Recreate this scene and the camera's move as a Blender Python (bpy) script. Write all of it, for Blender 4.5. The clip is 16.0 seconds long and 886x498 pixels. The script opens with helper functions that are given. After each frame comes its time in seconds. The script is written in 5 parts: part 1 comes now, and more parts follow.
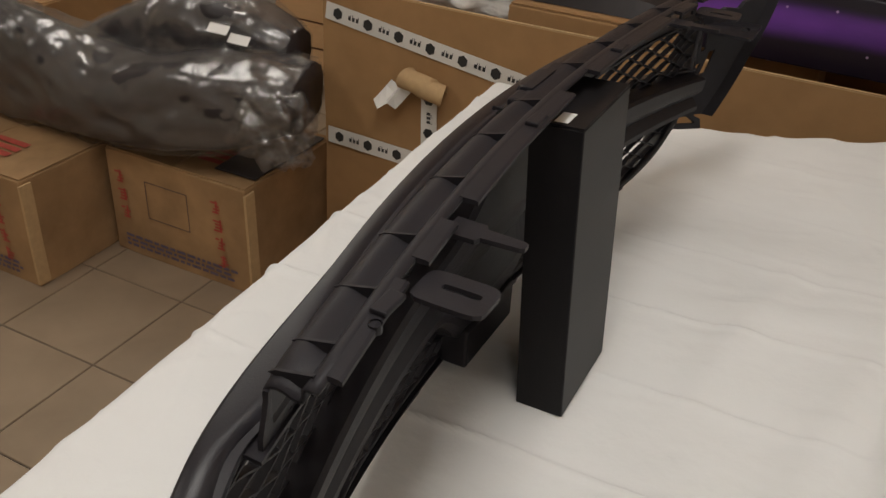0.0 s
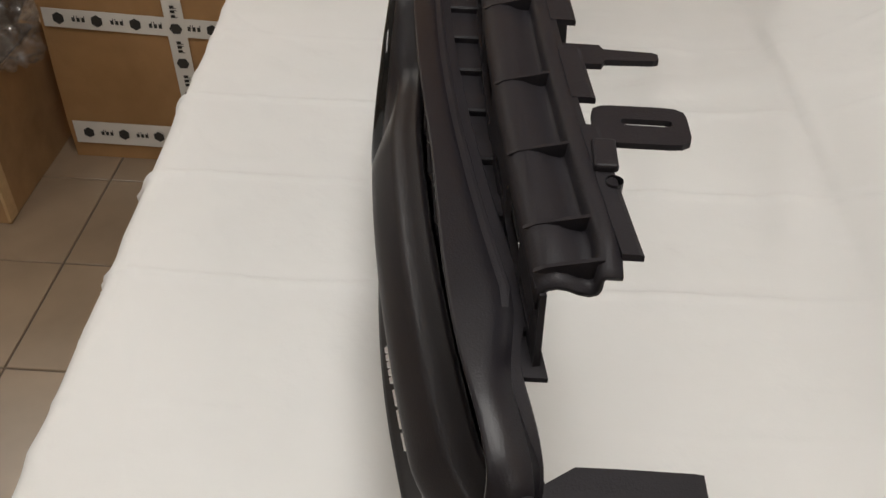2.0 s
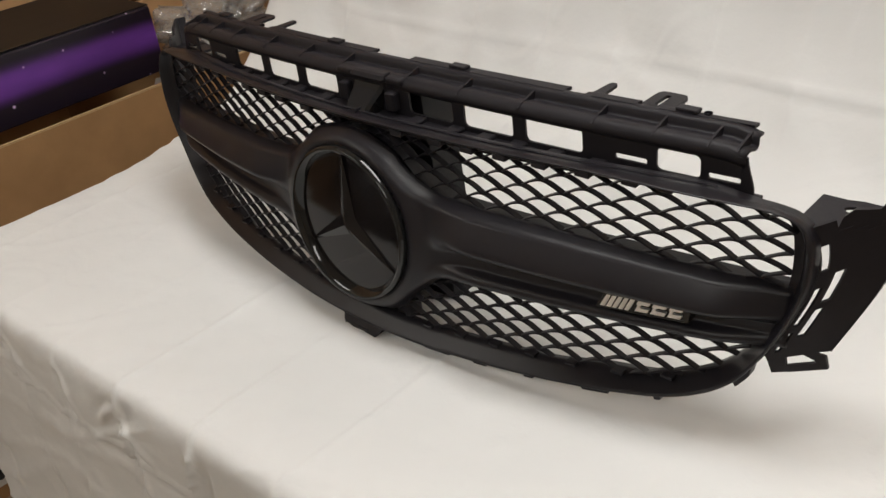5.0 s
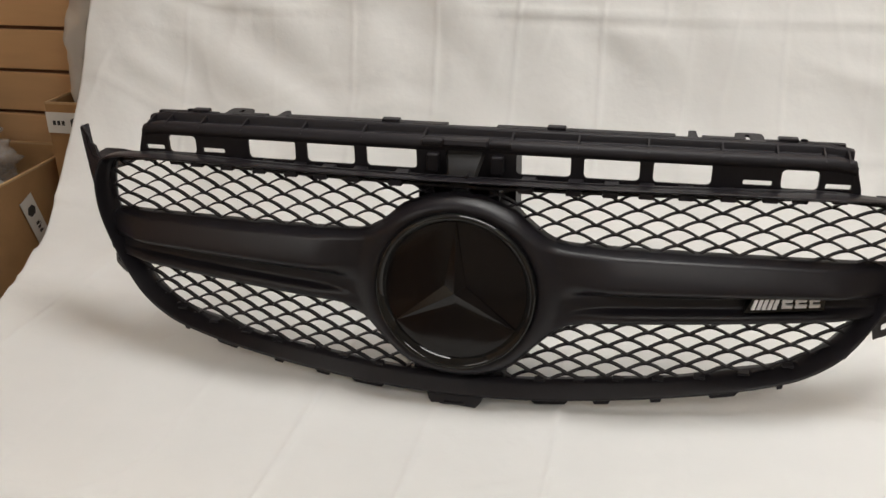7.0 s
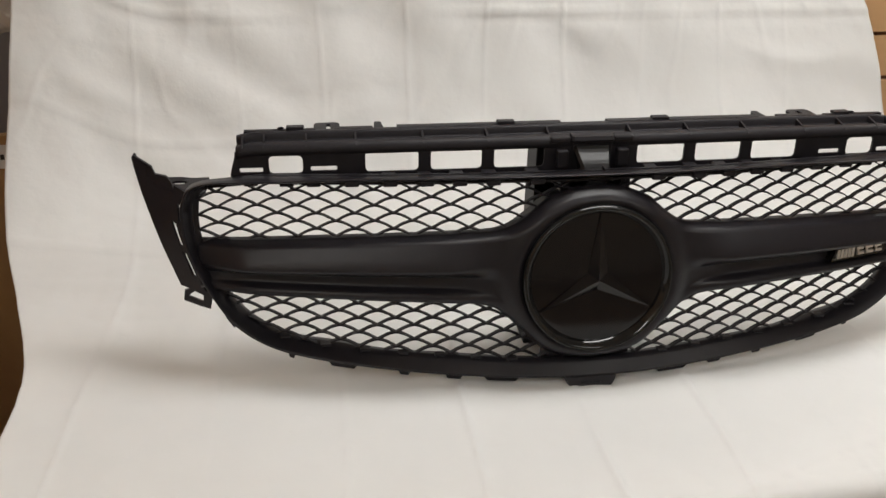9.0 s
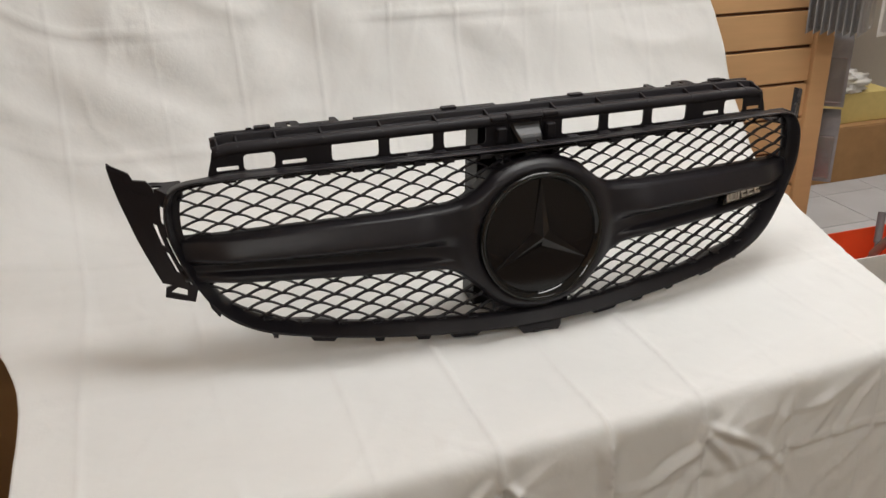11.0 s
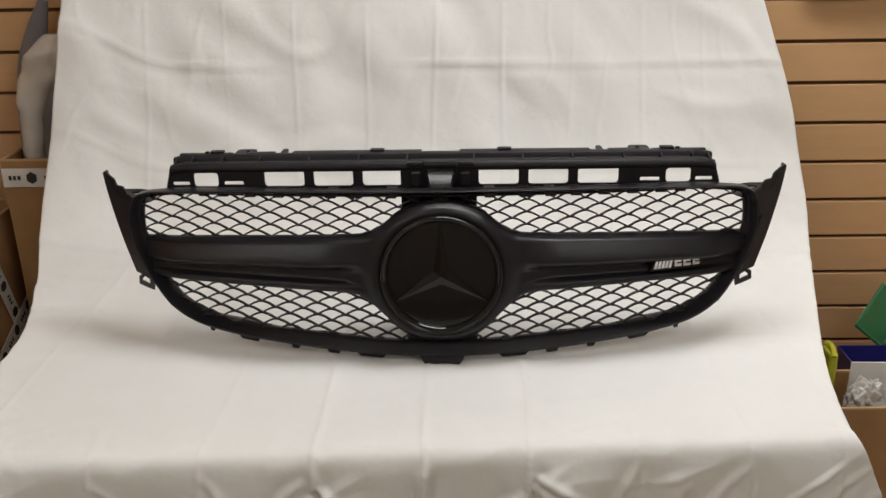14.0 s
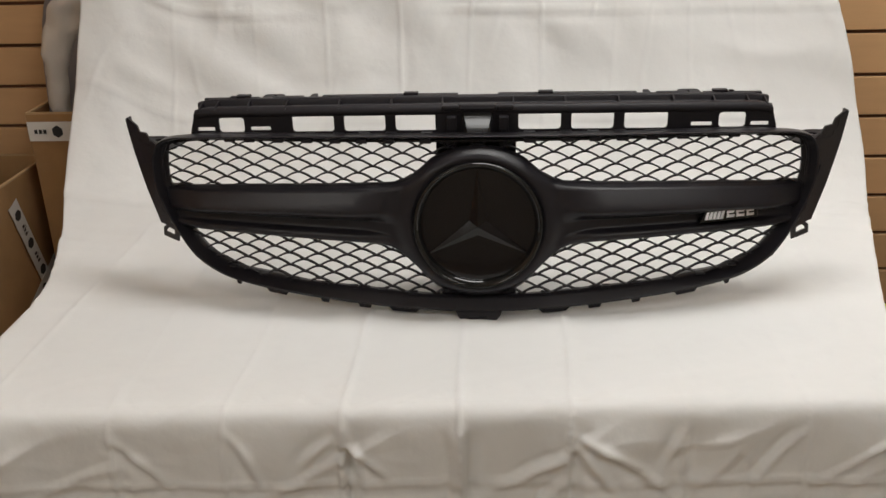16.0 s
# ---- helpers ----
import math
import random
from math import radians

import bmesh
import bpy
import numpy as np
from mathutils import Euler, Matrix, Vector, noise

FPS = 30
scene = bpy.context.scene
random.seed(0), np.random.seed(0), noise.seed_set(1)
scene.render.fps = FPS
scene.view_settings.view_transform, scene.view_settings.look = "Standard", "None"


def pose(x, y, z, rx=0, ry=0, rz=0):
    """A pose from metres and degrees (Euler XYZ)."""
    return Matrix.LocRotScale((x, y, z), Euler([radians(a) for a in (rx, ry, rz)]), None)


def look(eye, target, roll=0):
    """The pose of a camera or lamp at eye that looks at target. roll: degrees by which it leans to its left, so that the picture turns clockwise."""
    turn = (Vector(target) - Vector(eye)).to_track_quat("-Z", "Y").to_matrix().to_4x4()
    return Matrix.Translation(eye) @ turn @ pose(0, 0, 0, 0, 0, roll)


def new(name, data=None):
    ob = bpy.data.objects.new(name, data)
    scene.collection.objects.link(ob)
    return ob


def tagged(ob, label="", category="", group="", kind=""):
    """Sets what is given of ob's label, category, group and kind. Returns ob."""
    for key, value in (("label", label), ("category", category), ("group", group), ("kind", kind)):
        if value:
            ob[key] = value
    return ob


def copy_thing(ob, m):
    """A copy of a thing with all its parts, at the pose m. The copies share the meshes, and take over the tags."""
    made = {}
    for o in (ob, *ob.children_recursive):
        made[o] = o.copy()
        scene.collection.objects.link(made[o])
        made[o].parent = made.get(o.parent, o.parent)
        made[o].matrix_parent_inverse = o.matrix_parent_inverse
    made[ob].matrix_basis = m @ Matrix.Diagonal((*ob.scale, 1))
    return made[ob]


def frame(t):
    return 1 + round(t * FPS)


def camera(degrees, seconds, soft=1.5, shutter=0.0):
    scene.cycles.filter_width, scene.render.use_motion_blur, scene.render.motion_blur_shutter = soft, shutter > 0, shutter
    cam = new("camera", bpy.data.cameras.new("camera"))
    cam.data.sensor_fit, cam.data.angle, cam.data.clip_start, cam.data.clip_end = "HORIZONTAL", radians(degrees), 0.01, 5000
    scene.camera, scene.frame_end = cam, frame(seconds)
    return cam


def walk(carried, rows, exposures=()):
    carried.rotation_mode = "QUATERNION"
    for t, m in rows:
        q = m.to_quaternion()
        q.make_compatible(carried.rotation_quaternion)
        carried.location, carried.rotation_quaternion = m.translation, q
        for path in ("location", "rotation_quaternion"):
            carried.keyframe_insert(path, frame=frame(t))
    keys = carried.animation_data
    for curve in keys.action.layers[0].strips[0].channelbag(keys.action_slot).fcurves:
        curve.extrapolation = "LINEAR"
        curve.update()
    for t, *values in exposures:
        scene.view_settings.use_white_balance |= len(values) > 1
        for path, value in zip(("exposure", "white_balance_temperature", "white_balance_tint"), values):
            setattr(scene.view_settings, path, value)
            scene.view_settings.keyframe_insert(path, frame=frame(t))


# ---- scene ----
cam = camera(52.0, 16.0)
PATH = [
    (0, (0.707, 0.336, 0.596), (-0.825, -0.412, -0.451), 3.2),
    (0.5, (0.684, 0.368, 0.595), (-0.893, -0.361, -0.396), 1.9),
    (1, (0.684, 0.353, 0.596), (-0.868, -0.377, -0.432), 0.9),
    (1.5, (0.699, 0.271, 0.572), (-0.792, -0.283, -0.641), 2.1),
    (2, (0.7, 0.077, 0.547), (-0.812, 0.021, -0.76), 1.9),
    (2.2, (0.705, 0.029, 0.555), (-0.815, 0.183, -0.736), 2.0),
    (2.5, (0.741, -0.027, 0.549), (-0.806, 0.376, -0.653), 1.4),
    (3, (0.796, -0.114, 0.548), (-0.734, 0.504, -0.583), -3.3),
    (3.1, (0.808, -0.134, 0.545), (-0.727, 0.524, -0.554), -3.1),
    (5.4, (0.695, -0.694, 0.666), (-0.396, 0.67, -0.31), -5.3),
    (5.5, (0.669, -0.729, 0.647), (-0.381, 0.697, -0.282), -4.3),
    (6, (0.497, -0.859, 0.65), (-0.302, 0.728, -0.267), -4.2),
    (6.5, (0.371, -0.93, 0.648), (-0.259, 0.777, -0.183), -2.1),
    (7, (0.193, -0.917, 0.623), (-0.207, 0.866, -0.188), -0.7),
    (7.5, (0.052, -0.911, 0.636), (-0.222, 0.895, -0.179), 0.5),
    (8, (-0.082, -0.936, 0.642), (-0.193, 0.88, -0.187), 0.6),
    (10.5, (-0.523, -0.99, 0.644), (0.07, 0.74, -0.167), -0.2),
    (11, (-0.525, -1.07, 0.658), (0.08, 0.656, -0.151), -0.7),
    (11.5, (-0.433, -1.149, 0.671), (-0.024, 0.657, -0.085), -2.0),
    (12, (-0.297, -1.236, 0.685), (-0.065, 0.618, -0.026), -1.6),
    (12.5, (-0.239, -1.23, 0.691), (-0.014, 0.632, -0.003), -0.9),
    (13, (-0.102, -1.243, 0.697), (-0.01, 0.631, 0.003), -0.6),
    (13.5, (0.006, -1.275, 0.703), (-0.005, 0.589, -0.019), -0.7),
    (14, (0.033, -1.278, 0.698), (-0.01, 0.583, -0.033), -1.0),
    (14.5, (0.031, -1.274, 0.697), (-0.026, 0.584, -0.041), -0.7),
    (15, (0.035, -1.272, 0.694), (-0.034, 0.584, -0.047), -0.8),
    (15.5, (0.041, -1.263, 0.693), (-0.045, 0.592, -0.05), -1.0),
    (16, (0.025, -1.222, 0.64), (-0.09, 0.613, -0.147), -1.6),
]
EXPOSURES = [(0, -0.16, 6620, 10.5), (1.5, -0.1, 6550, 10), (3, 0.06, 6450, 11), (5.5, 0.12, 6450, 10), (8, 0.17, 6430, 10), (11, 0.2, 6370, 10), (16, 0.13, 6400, 10)]
walk(cam, [(t, look(e, g, r)) for t, e, g, r in PATH], EXPOSURES)

# ---- light: four ceiling fluorescent panels, all out of view, in a closed shop room ----
world = bpy.data.worlds.new("world")
scene.world = world
world.use_nodes = True
world.node_tree.nodes["Background"].inputs[0].default_value = (0.9, 0.95, 1.0, 1)
world.node_tree.nodes["Background"].inputs[1].default_value = 0.02
scene.view_settings.exposure = 0.0
CEIL = 1.95
FLOOR = -0.75
# last two panels are added to brighten the crates and the far right side
LAMPS = [(0.4, 0.15, 14.6), (1.15, -1.75, 7.0), (-1.5, -1.9, 7.6), (2.4, 1.6, 12)]


def lamp(x, y, watts):
    d = bpy.data.lights.new("unseen_ceiling_lamp", "AREA")
    d.shape, d.size, d.size_y, d.energy, d.color = "RECTANGLE", 1.2, 0.5, watts, (0.99, 0.985, 0.968)
    o = new("unseen_ceiling_lamp", d)
    o.location = (x, y, CEIL - 0.09)


for lx, ly, lw in LAMPS:
    lamp(lx, ly, lw)


# ---- materials ----
def mat(name, col, rough=0.5, metal=0.0, var=0.15, scale=30.0, bump=0.0, bump_scale=200.0, spec=0.5, coat=0.0, stretch=None, stain=0.0, stain_scale=3.0):
    m = bpy.data.materials.new(name)
    m.use_nodes = True
    nt = m.node_tree
    b = nt.nodes["Principled BSDF"]
    b.inputs["Roughness"].default_value = rough
    b.inputs["Metallic"].default_value = metal
    b.inputs["Specular IOR Level"].default_value = spec
    b.inputs["Coat Weight"].default_value = coat
    tc = nt.nodes.new("ShaderNodeTexCoord")
    src = tc.outputs["Object"]
    if stretch:
        mp = nt.nodes.new("ShaderNodeMapping")
        mp.inputs["Scale"].default_value = stretch
        nt.links.new(src, mp.inputs[0])
        src = mp.outputs[0]
    n = nt.nodes.new("ShaderNodeTexNoise")
    n.inputs["Scale"].default_value, n.inputs["Detail"].default_value = scale, 6
    nt.links.new(src, n.inputs["Vector"])
    r = nt.nodes.new("ShaderNodeMapRange")
    r.inputs["To Min"].default_value, r.inputs["To Max"].default_value = 1 - var, 1 + var
    nt.links.new(n.outputs["Fac"], r.inputs["Value"])
    mul = nt.nodes.new("ShaderNodeVectorMath")
    mul.operation = "SCALE"
    mul.inputs[0].default_value = col
    last = r.outputs[0]
    if stain:
        n2 = nt.nodes.new("ShaderNodeTexNoise")
        n2.inputs["Scale"].default_value, n2.inputs["Detail"].default_value = stain_scale, 4
        nt.links.new(tc.outputs["Object"], n2.inputs["Vector"])
        r2 = nt.nodes.new("ShaderNodeMapRange")
        r2.inputs["From Min"].default_value, r2.inputs["From Max"].default_value = 0.35, 0.7
        r2.inputs["To Min"].default_value, r2.inputs["To Max"].default_value = 1 + stain, 1 - stain
        nt.links.new(n2.outputs["Fac"], r2.inputs["Value"])
        mm = nt.nodes.new("ShaderNodeMath")
        mm.operation = "MULTIPLY"
        nt.links.new(last, mm.inputs[0]), nt.links.new(r2.outputs[0], mm.inputs[1])
        last = mm.outputs[0]
    nt.links.new(last, mul.inputs["Scale"])
    nt.links.new(mul.outputs[0], b.inputs["Base Color"])
    if bump:
        n3 = nt.nodes.new("ShaderNodeTexNoise")
        n3.inputs["Scale"].default_value, n3.inputs["Detail"].default_value = bump_scale, 5
        nt.links.new(src, n3.inputs["Vector"])
        bp = nt.nodes.new("ShaderNodeBump")
        bp.inputs["Strength"].default_value, bp.inputs["Distance"].default_value = bump, 0.002
        nt.links.new(n3.outputs["Fac"], bp.inputs["Height"])
        nt.links.new(bp.outputs[0], b.inputs["Normal"])
    return m


def film_mat(name, gloss=0.16, tint=(0.9, 0.9, 0.9), haze=0.12, rough=0.16, crinkle=0.9):
    """Clear crumpled wrapping film: mostly see-through, with sharp gloss and a milky haze."""
    m = bpy.data.materials.new(name)
    m.use_nodes = True
    nt = m.node_tree
    nt.nodes.remove(nt.nodes["Principled BSDF"])
    out = nt.nodes["Material Output"]
    tr, gl, df = nt.nodes.new("ShaderNodeBsdfTransparent"), nt.nodes.new("ShaderNodeBsdfGlossy"), nt.nodes.new("ShaderNodeBsdfDiffuse")
    tr.inputs[0].default_value = (0.93, 0.93, 0.93, 1)
    gl.inputs["Roughness"].default_value = rough
    df.inputs[0].default_value = (*tint, 1)
    tc, n, bp = nt.nodes.new("ShaderNodeTexCoord"), nt.nodes.new("ShaderNodeTexNoise"), nt.nodes.new("ShaderNodeBump")
    n.inputs["Scale"].default_value, n.inputs["Detail"].default_value = 22, 5
    bp.inputs["Strength"].default_value, bp.inputs["Distance"].default_value = min(1.0, crinkle), 0.02 * max(1.0, crinkle)
    nt.links.new(tc.outputs["Object"], n.inputs["Vector"]), nt.links.new(n.outputs["Fac"], bp.inputs["Height"])
    nt.links.new(bp.outputs[0], gl.inputs["Normal"])
    a, c = nt.nodes.new("ShaderNodeMixShader"), nt.nodes.new("ShaderNodeMixShader")
    a.inputs[0].default_value, c.inputs[0].default_value = haze, gloss
    nt.links.new(tr.outputs[0], a.inputs[1]), nt.links.new(df.outputs[0], a.inputs[2])
    nt.links.new(a.outputs[0], c.inputs[1]), nt.links.new(gl.outputs[0], c.inputs[2])
    nt.links.new(c.outputs[0], out.inputs["Surface"])
    return m


def galaxy_mat():
    """Printed carton: near-black with a violet band and white specks."""
    m = mat("galaxy_print", (0.02, 0.012, 0.03), 0.3, var=0.2)
    nt = m.node_tree
    b = nt.nodes["Principled BSDF"]
    tc = nt.nodes.new("ShaderNodeTexCoord")
    n = nt.nodes.new("ShaderNodeTexNoise")
    n.inputs["Scale"].default_value, n.inputs["Detail"].default_value = 4.0, 5
    mp = nt.nodes.new("ShaderNodeMapping")
    mp.inputs["Scale"].default_value = (1, 0.7, 2)
    nt.links.new(tc.outputs["Object"], mp.inputs[0]), nt.links.new(mp.outputs[0], n.inputs["Vector"])
    sep = nt.nodes.new("ShaderNodeSeparateXYZ")
    nt.links.new(tc.outputs["Object"], sep.inputs[0])
    band = nt.nodes.new("ShaderNodeMapRange")
    band.inputs["From Min"].default_value, band.inputs["From Max"].default_value = 0.0, 0.15
    nt.links.new(sep.outputs[2], band.inputs["Value"])
    glow = nt.nodes.new("ShaderNodeFloatCurve")
    c = glow.mapping.curves[0]
    c.points[0].location, c.points[1].location = (0.0, 0.0), (1.0, 0.05)
    for px_, py_ in ((0.25, 0.05), (0.52, 0.62), (0.62, 0.68), (0.85, 0.12)):
        c.points.new(px_, py_)
    glow.mapping.update()
    nt.links.new(band.outputs[0], glow.inputs["Value"])
    mulb = nt.nodes.new("ShaderNodeMath")
    mulb.operation = "MULTIPLY"
    nt.links.new(glow.outputs[0], mulb.inputs[0]), nt.links.new(n.outputs["Fac"], mulb.inputs[1])
    r = nt.nodes.new("ShaderNodeValToRGB")
    r.color_ramp.elements[0].position, r.color_ramp.elements[0].color = 0.05, (0.012, 0.008, 0.016, 1)
    r.color_ramp.elements[1].position, r.color_ramp.elements[1].color = 0.5, (0.24, 0.07, 0.5, 1)
    nt.links.new(mulb.outputs[0], r.inputs[0])
    v = nt.nodes.new("ShaderNodeTexVoronoi")
    v.inputs["Scale"].default_value = 26
    nt.links.new(tc.outputs["Object"], v.inputs["Vector"])
    s = nt.nodes.new("ShaderNodeMapRange")
    s.inputs["From Min"].default_value, s.inputs["From Max"].default_value = 0.11, 0.05
    nt.links.new(v.outputs["Distance"], s.inputs["Value"])
    mx = nt.nodes.new("ShaderNodeMix")
    mx.data_type = "RGBA"
    mx.inputs[7].default_value = (0.8, 0.6, 0.9, 1)
    nt.links.new(s.outputs[0], mx.inputs[0]), nt.links.new(r.outputs[0], mx.inputs[6])
    nt.links.new(mx.outputs[2], b.inputs["Base Color"])
    return m


M_PLASTIC = mat("satin_black_plastic", (0.0125, 0.0112, 0.0142), 0.36, var=0.2, scale=60, bump=0.1, bump_scale=900, spec=0.32, stain=0.1, stain_scale=9)
M_PLASTIC2 = mat("moulded_black_plastic", (0.017, 0.0155, 0.0185), 0.46, var=0.2, scale=60, bump=0.12, bump_scale=900, spec=0.19)
M_GLOSS = mat("gloss_black", (0.008, 0.0066, 0.007), 0.09, var=0.1, scale=20, spec=0.3)
M_GLOSS2 = mat("gloss_black_ring", (0.01, 0.01, 0.01), 0.06, var=0.1, scale=20, spec=0.4)
M_COVER = mat("gloss_black_cover", (0.014, 0.014, 0.015), 0.2, var=0.1, scale=20, spec=0.3)
M_CHROME = mat("chrome", (0.85, 0.85, 0.87), 0.28, 1.0, var=0.1)
M_PLATE = mat("badge_plate", (0.01, 0.01, 0.01), 0.25, var=0.1)
M_CLOTH = mat("white_cotton_sheet", (0.71, 0.71, 0.70), 0.9, var=0.03, scale=12, bump=0.5, bump_scale=48, spec=0.15, stain=0.03, stain_scale=2)
M_CARD = mat("brown_cardboard", (0.37, 0.215, 0.1), 0.85, var=0.12, scale=25, bump=0.15, bump_scale=140, stain=0.1, stain_scale=4, spec=0.2)
M_CARD_OLD = mat("worn_cardboard", (0.33, 0.2, 0.1), 0.85, var=0.18, scale=18, bump=0.3, bump_scale=60, stain=0.2, stain_scale=6, spec=0.2)
M_CARD_IN = mat("cardboard_edge", (0.5, 0.34, 0.18), 0.9, var=0.15, scale=80, spec=0.2)
M_BLACKCARD = mat("black_card_box", (0.009, 0.0082, 0.0092), 0.45, var=0.2, scale=30, bump=0.08, bump_scale=250, stain=0.15, spec=0.2)
M_SLAT = mat("maple_slat_panel", (0.6, 0.37, 0.185), 0.5, var=0.1, scale=5, stretch=(1, 1, 9), bump=0.03, stain=0.08, stain_scale=2)
M_GROOVE = mat("slat_groove_brown", (0.13, 0.06, 0.03), 0.7)
M_TILE = mat("beige_floor_tile", (0.29, 0.217, 0.15), 0.28, var=0.08, scale=14, bump=0.03, bump_scale=60, stain=0.12, stain_scale=5)
M_TILE_PALE = mat("pale_floor_tile", (0.6, 0.6, 0.62), 0.25, var=0.06, scale=14, stain=0.08)
M_GROUT = mat("dark_grout", (0.13, 0.1, 0.075), 0.9, var=0.3)
M_WALL = mat("cream_wall", (0.62, 0.56, 0.46), 0.85, var=0.05, bump=0.1)
M_CEIL = mat("white_ceiling", (0.75, 0.74, 0.7), 0.9, var=0.04, bump=0.1)
M_TAPE = mat("white_parcel_tape", (0.72, 0.7, 0.66), 0.35, var=0.08, scale=15, stain=0.06)
M_PRINT = mat("black_print", (0.03, 0.03, 0.03), 0.5)
M_RED = mat("red_print", (0.4, 0.06, 0.04), 0.7, var=0.35, scale=90)
M_LINE = mat("faded_dark_print", (0.13, 0.08, 0.06), 0.7, var=0.3, scale=90)
M_BLUEPRINT = mat("faded_blue_print", (0.12, 0.09, 0.13), 0.7, var=0.3, scale=90)
M_WHITE = mat("white_enamel", (0.75, 0.74, 0.7), 0.35, var=0.04)
M_LABEL = mat("white_paper_label", (0.75, 0.74, 0.72), 0.7, var=0.05)
M_GREY = mat("grey_primer", (0.17, 0.16, 0.17), 0.45, var=0.1)
M_BUMPER = mat("matt_black_bumper", (0.022, 0.017, 0.019), 0.5, var=0.2, bump=0.2, bump_scale=40)
M_ORANGE = mat("orange_plastic", (0.75, 0.09, 0.025), 0.4, var=0.08)
M_GREEN = mat("green_plastic", (0.04, 0.2, 0.08), 0.45, var=0.12)
M_YELLOW = mat("lime_plastic", (0.55, 0.56, 0.04), 0.4, var=0.1)
M_PALEYEL = mat("pale_yellow_card", (0.65, 0.52, 0.2), 0.7, var=0.1)
M_BLUE = mat("blue_plastic", (0.02, 0.02, 0.16), 0.4, var=0.1)
M_TOOL = mat("worn_steel", (0.35, 0.34, 0.32), 0.4, 0.8, var=0.2)
M_LAV = mat("lilac_plastic", (0.36, 0.3, 0.4), 0.5, var=0.1)
M_DOOR = mat("dark_red_door", (0.1, 0.022, 0.016), 0.4, var=0.15, stretch=(1, 1, 0.2))
M_BLISTER_BACK = mat("printed_grey_card", (0.3, 0.3, 0.32), 0.4, var=0.3, scale=40)
M_FILM = film_mat("clear_film", 0.13, (0.8, 0.76, 0.76), 0.035, 0.2, 0.3)
M_HAZE = film_mat("hazy_film", 0.16, (0.82, 0.8, 0.76), 0.28, 0.14, 0.7)
M_BUBBLE = film_mat("bubble_wrap", 0.2, (0.85, 0.82, 0.76), 0.6, 0.18, 1.0)
M_BAGFILM = film_mat("milky_bag", 0.12, (0.8, 0.78, 0.74), 0.6)
M_GALAXY = galaxy_mat()
M_LAMP = bpy.data.materials.new("lamp_diffuser")
M_LAMP.use_nodes = True
M_LAMP.node_tree.nodes["Principled BSDF"].inputs["Emission Color"].default_value = (1, 0.95, 0.87, 1)
M_LAMP.node_tree.nodes["Principled BSDF"].inputs["Emission Strength"].default_value = 5.0


# ---- mesh helpers ----
def part(name, bm, material, parent=None, label="", smooth=False):
    me = bpy.data.meshes.new(name)
    bmesh.ops.recalc_face_normals(bm, faces=bm.faces)
    bm.to_mesh(me)
    bm.free()
    me.materials.append(material)
    if smooth:
        for p in me.polygons:
            p.use_smooth = True
    o = new(name, me)
    if parent is not None:
        o.parent = parent
        o.matrix_parent_inverse = Matrix.LocRotScale(parent.location, parent.rotation_euler, None).inverted() if parent.parent is None else Matrix()
    if label:
        o["label"] = label
    return o


def thing(name, label, category, at=(0, 0, 0), turn=0.0, group="", kind=""):
    o = new(name)
    o.location = at
    o.rotation_euler = (0, 0, radians(turn))
    return tagged(o, label, category, group, kind)


def sub(name, bm, material, parent, label="", smooth=False):
    """A part in its parent's own axes."""
    o = part(name, bm, material, None, label, smooth)
    o.parent = parent
    return o


def box_bm(x0, x1, y0, y1, z0, z1, bevel=0.0, bm=None, seg=2):
    own = bmesh.new()
    bmesh.ops.create_cube(own, size=1)
    bmesh.ops.scale(own, vec=(x1 - x0, y1 - y0, z1 - z0), verts=own.verts)
    bmesh.ops.translate(own, vec=((x0 + x1) / 2, (y0 + y1) / 2, (z0 + z1) / 2), verts=own.verts)
    if bevel:
        bmesh.ops.bevel(own, geom=own.edges[:], offset=bevel, segments=seg, affect="EDGES", profile=0.5)
    if bm is None:
        return own
    me = bpy.data.meshes.new("tmp")
    own.to_mesh(me)
    own.free()
    bm.from_mesh(me)
    bpy.data.meshes.remove(me)
    return bm


def grid_bm(rows, closed_u=False, closed_v=False, bm=None):
    """Faces between rows of points; closed_u joins last row to first, closed_v each row's ends."""
    bm = bm or bmesh.new()
    vs = [[bm.verts.new(p) for p in r] for r in rows]
    n, k = len(vs), len(vs[0])
    for i in range(n if closed_u else n - 1):
        for j in range(k if closed_v else k - 1):
            try:
                bm.faces.new((vs[i][j], vs[(i + 1) % n][j], vs[(i + 1) % n][(j + 1) % k], vs[i][(j + 1) % k]))
            except ValueError:
                pass
    return bm


def capped(bm):
    bmesh.ops.holes_fill(bm, edges=[e for e in bm.edges if e.is_boundary], sides=0)
    return bm


def curve(pts, n, closed=False):
    """n points of a Catmull-Rom curve through pts."""
    pts = [Vector(p) for p in pts]
    k = len(pts)
    out = []
    segs = k if closed else k - 1
    for i in range(n):
        u = i / (n if closed else n - 1) * segs
        s = min(int(u), segs - 1)
        f = u - s
        def g(j):
            return pts[j % k] if closed else pts[max(0, min(k - 1, j))]
        a, b, c, d = g(s - 1), g(s), g(s + 1), g(s + 2)
        out.append(0.5 * ((2 * b) + (c - a) * f + (2 * a - 5 * b + 4 * c - d) * f * f + (3 * b - a - 3 * c + d) * f ** 3))
    return out


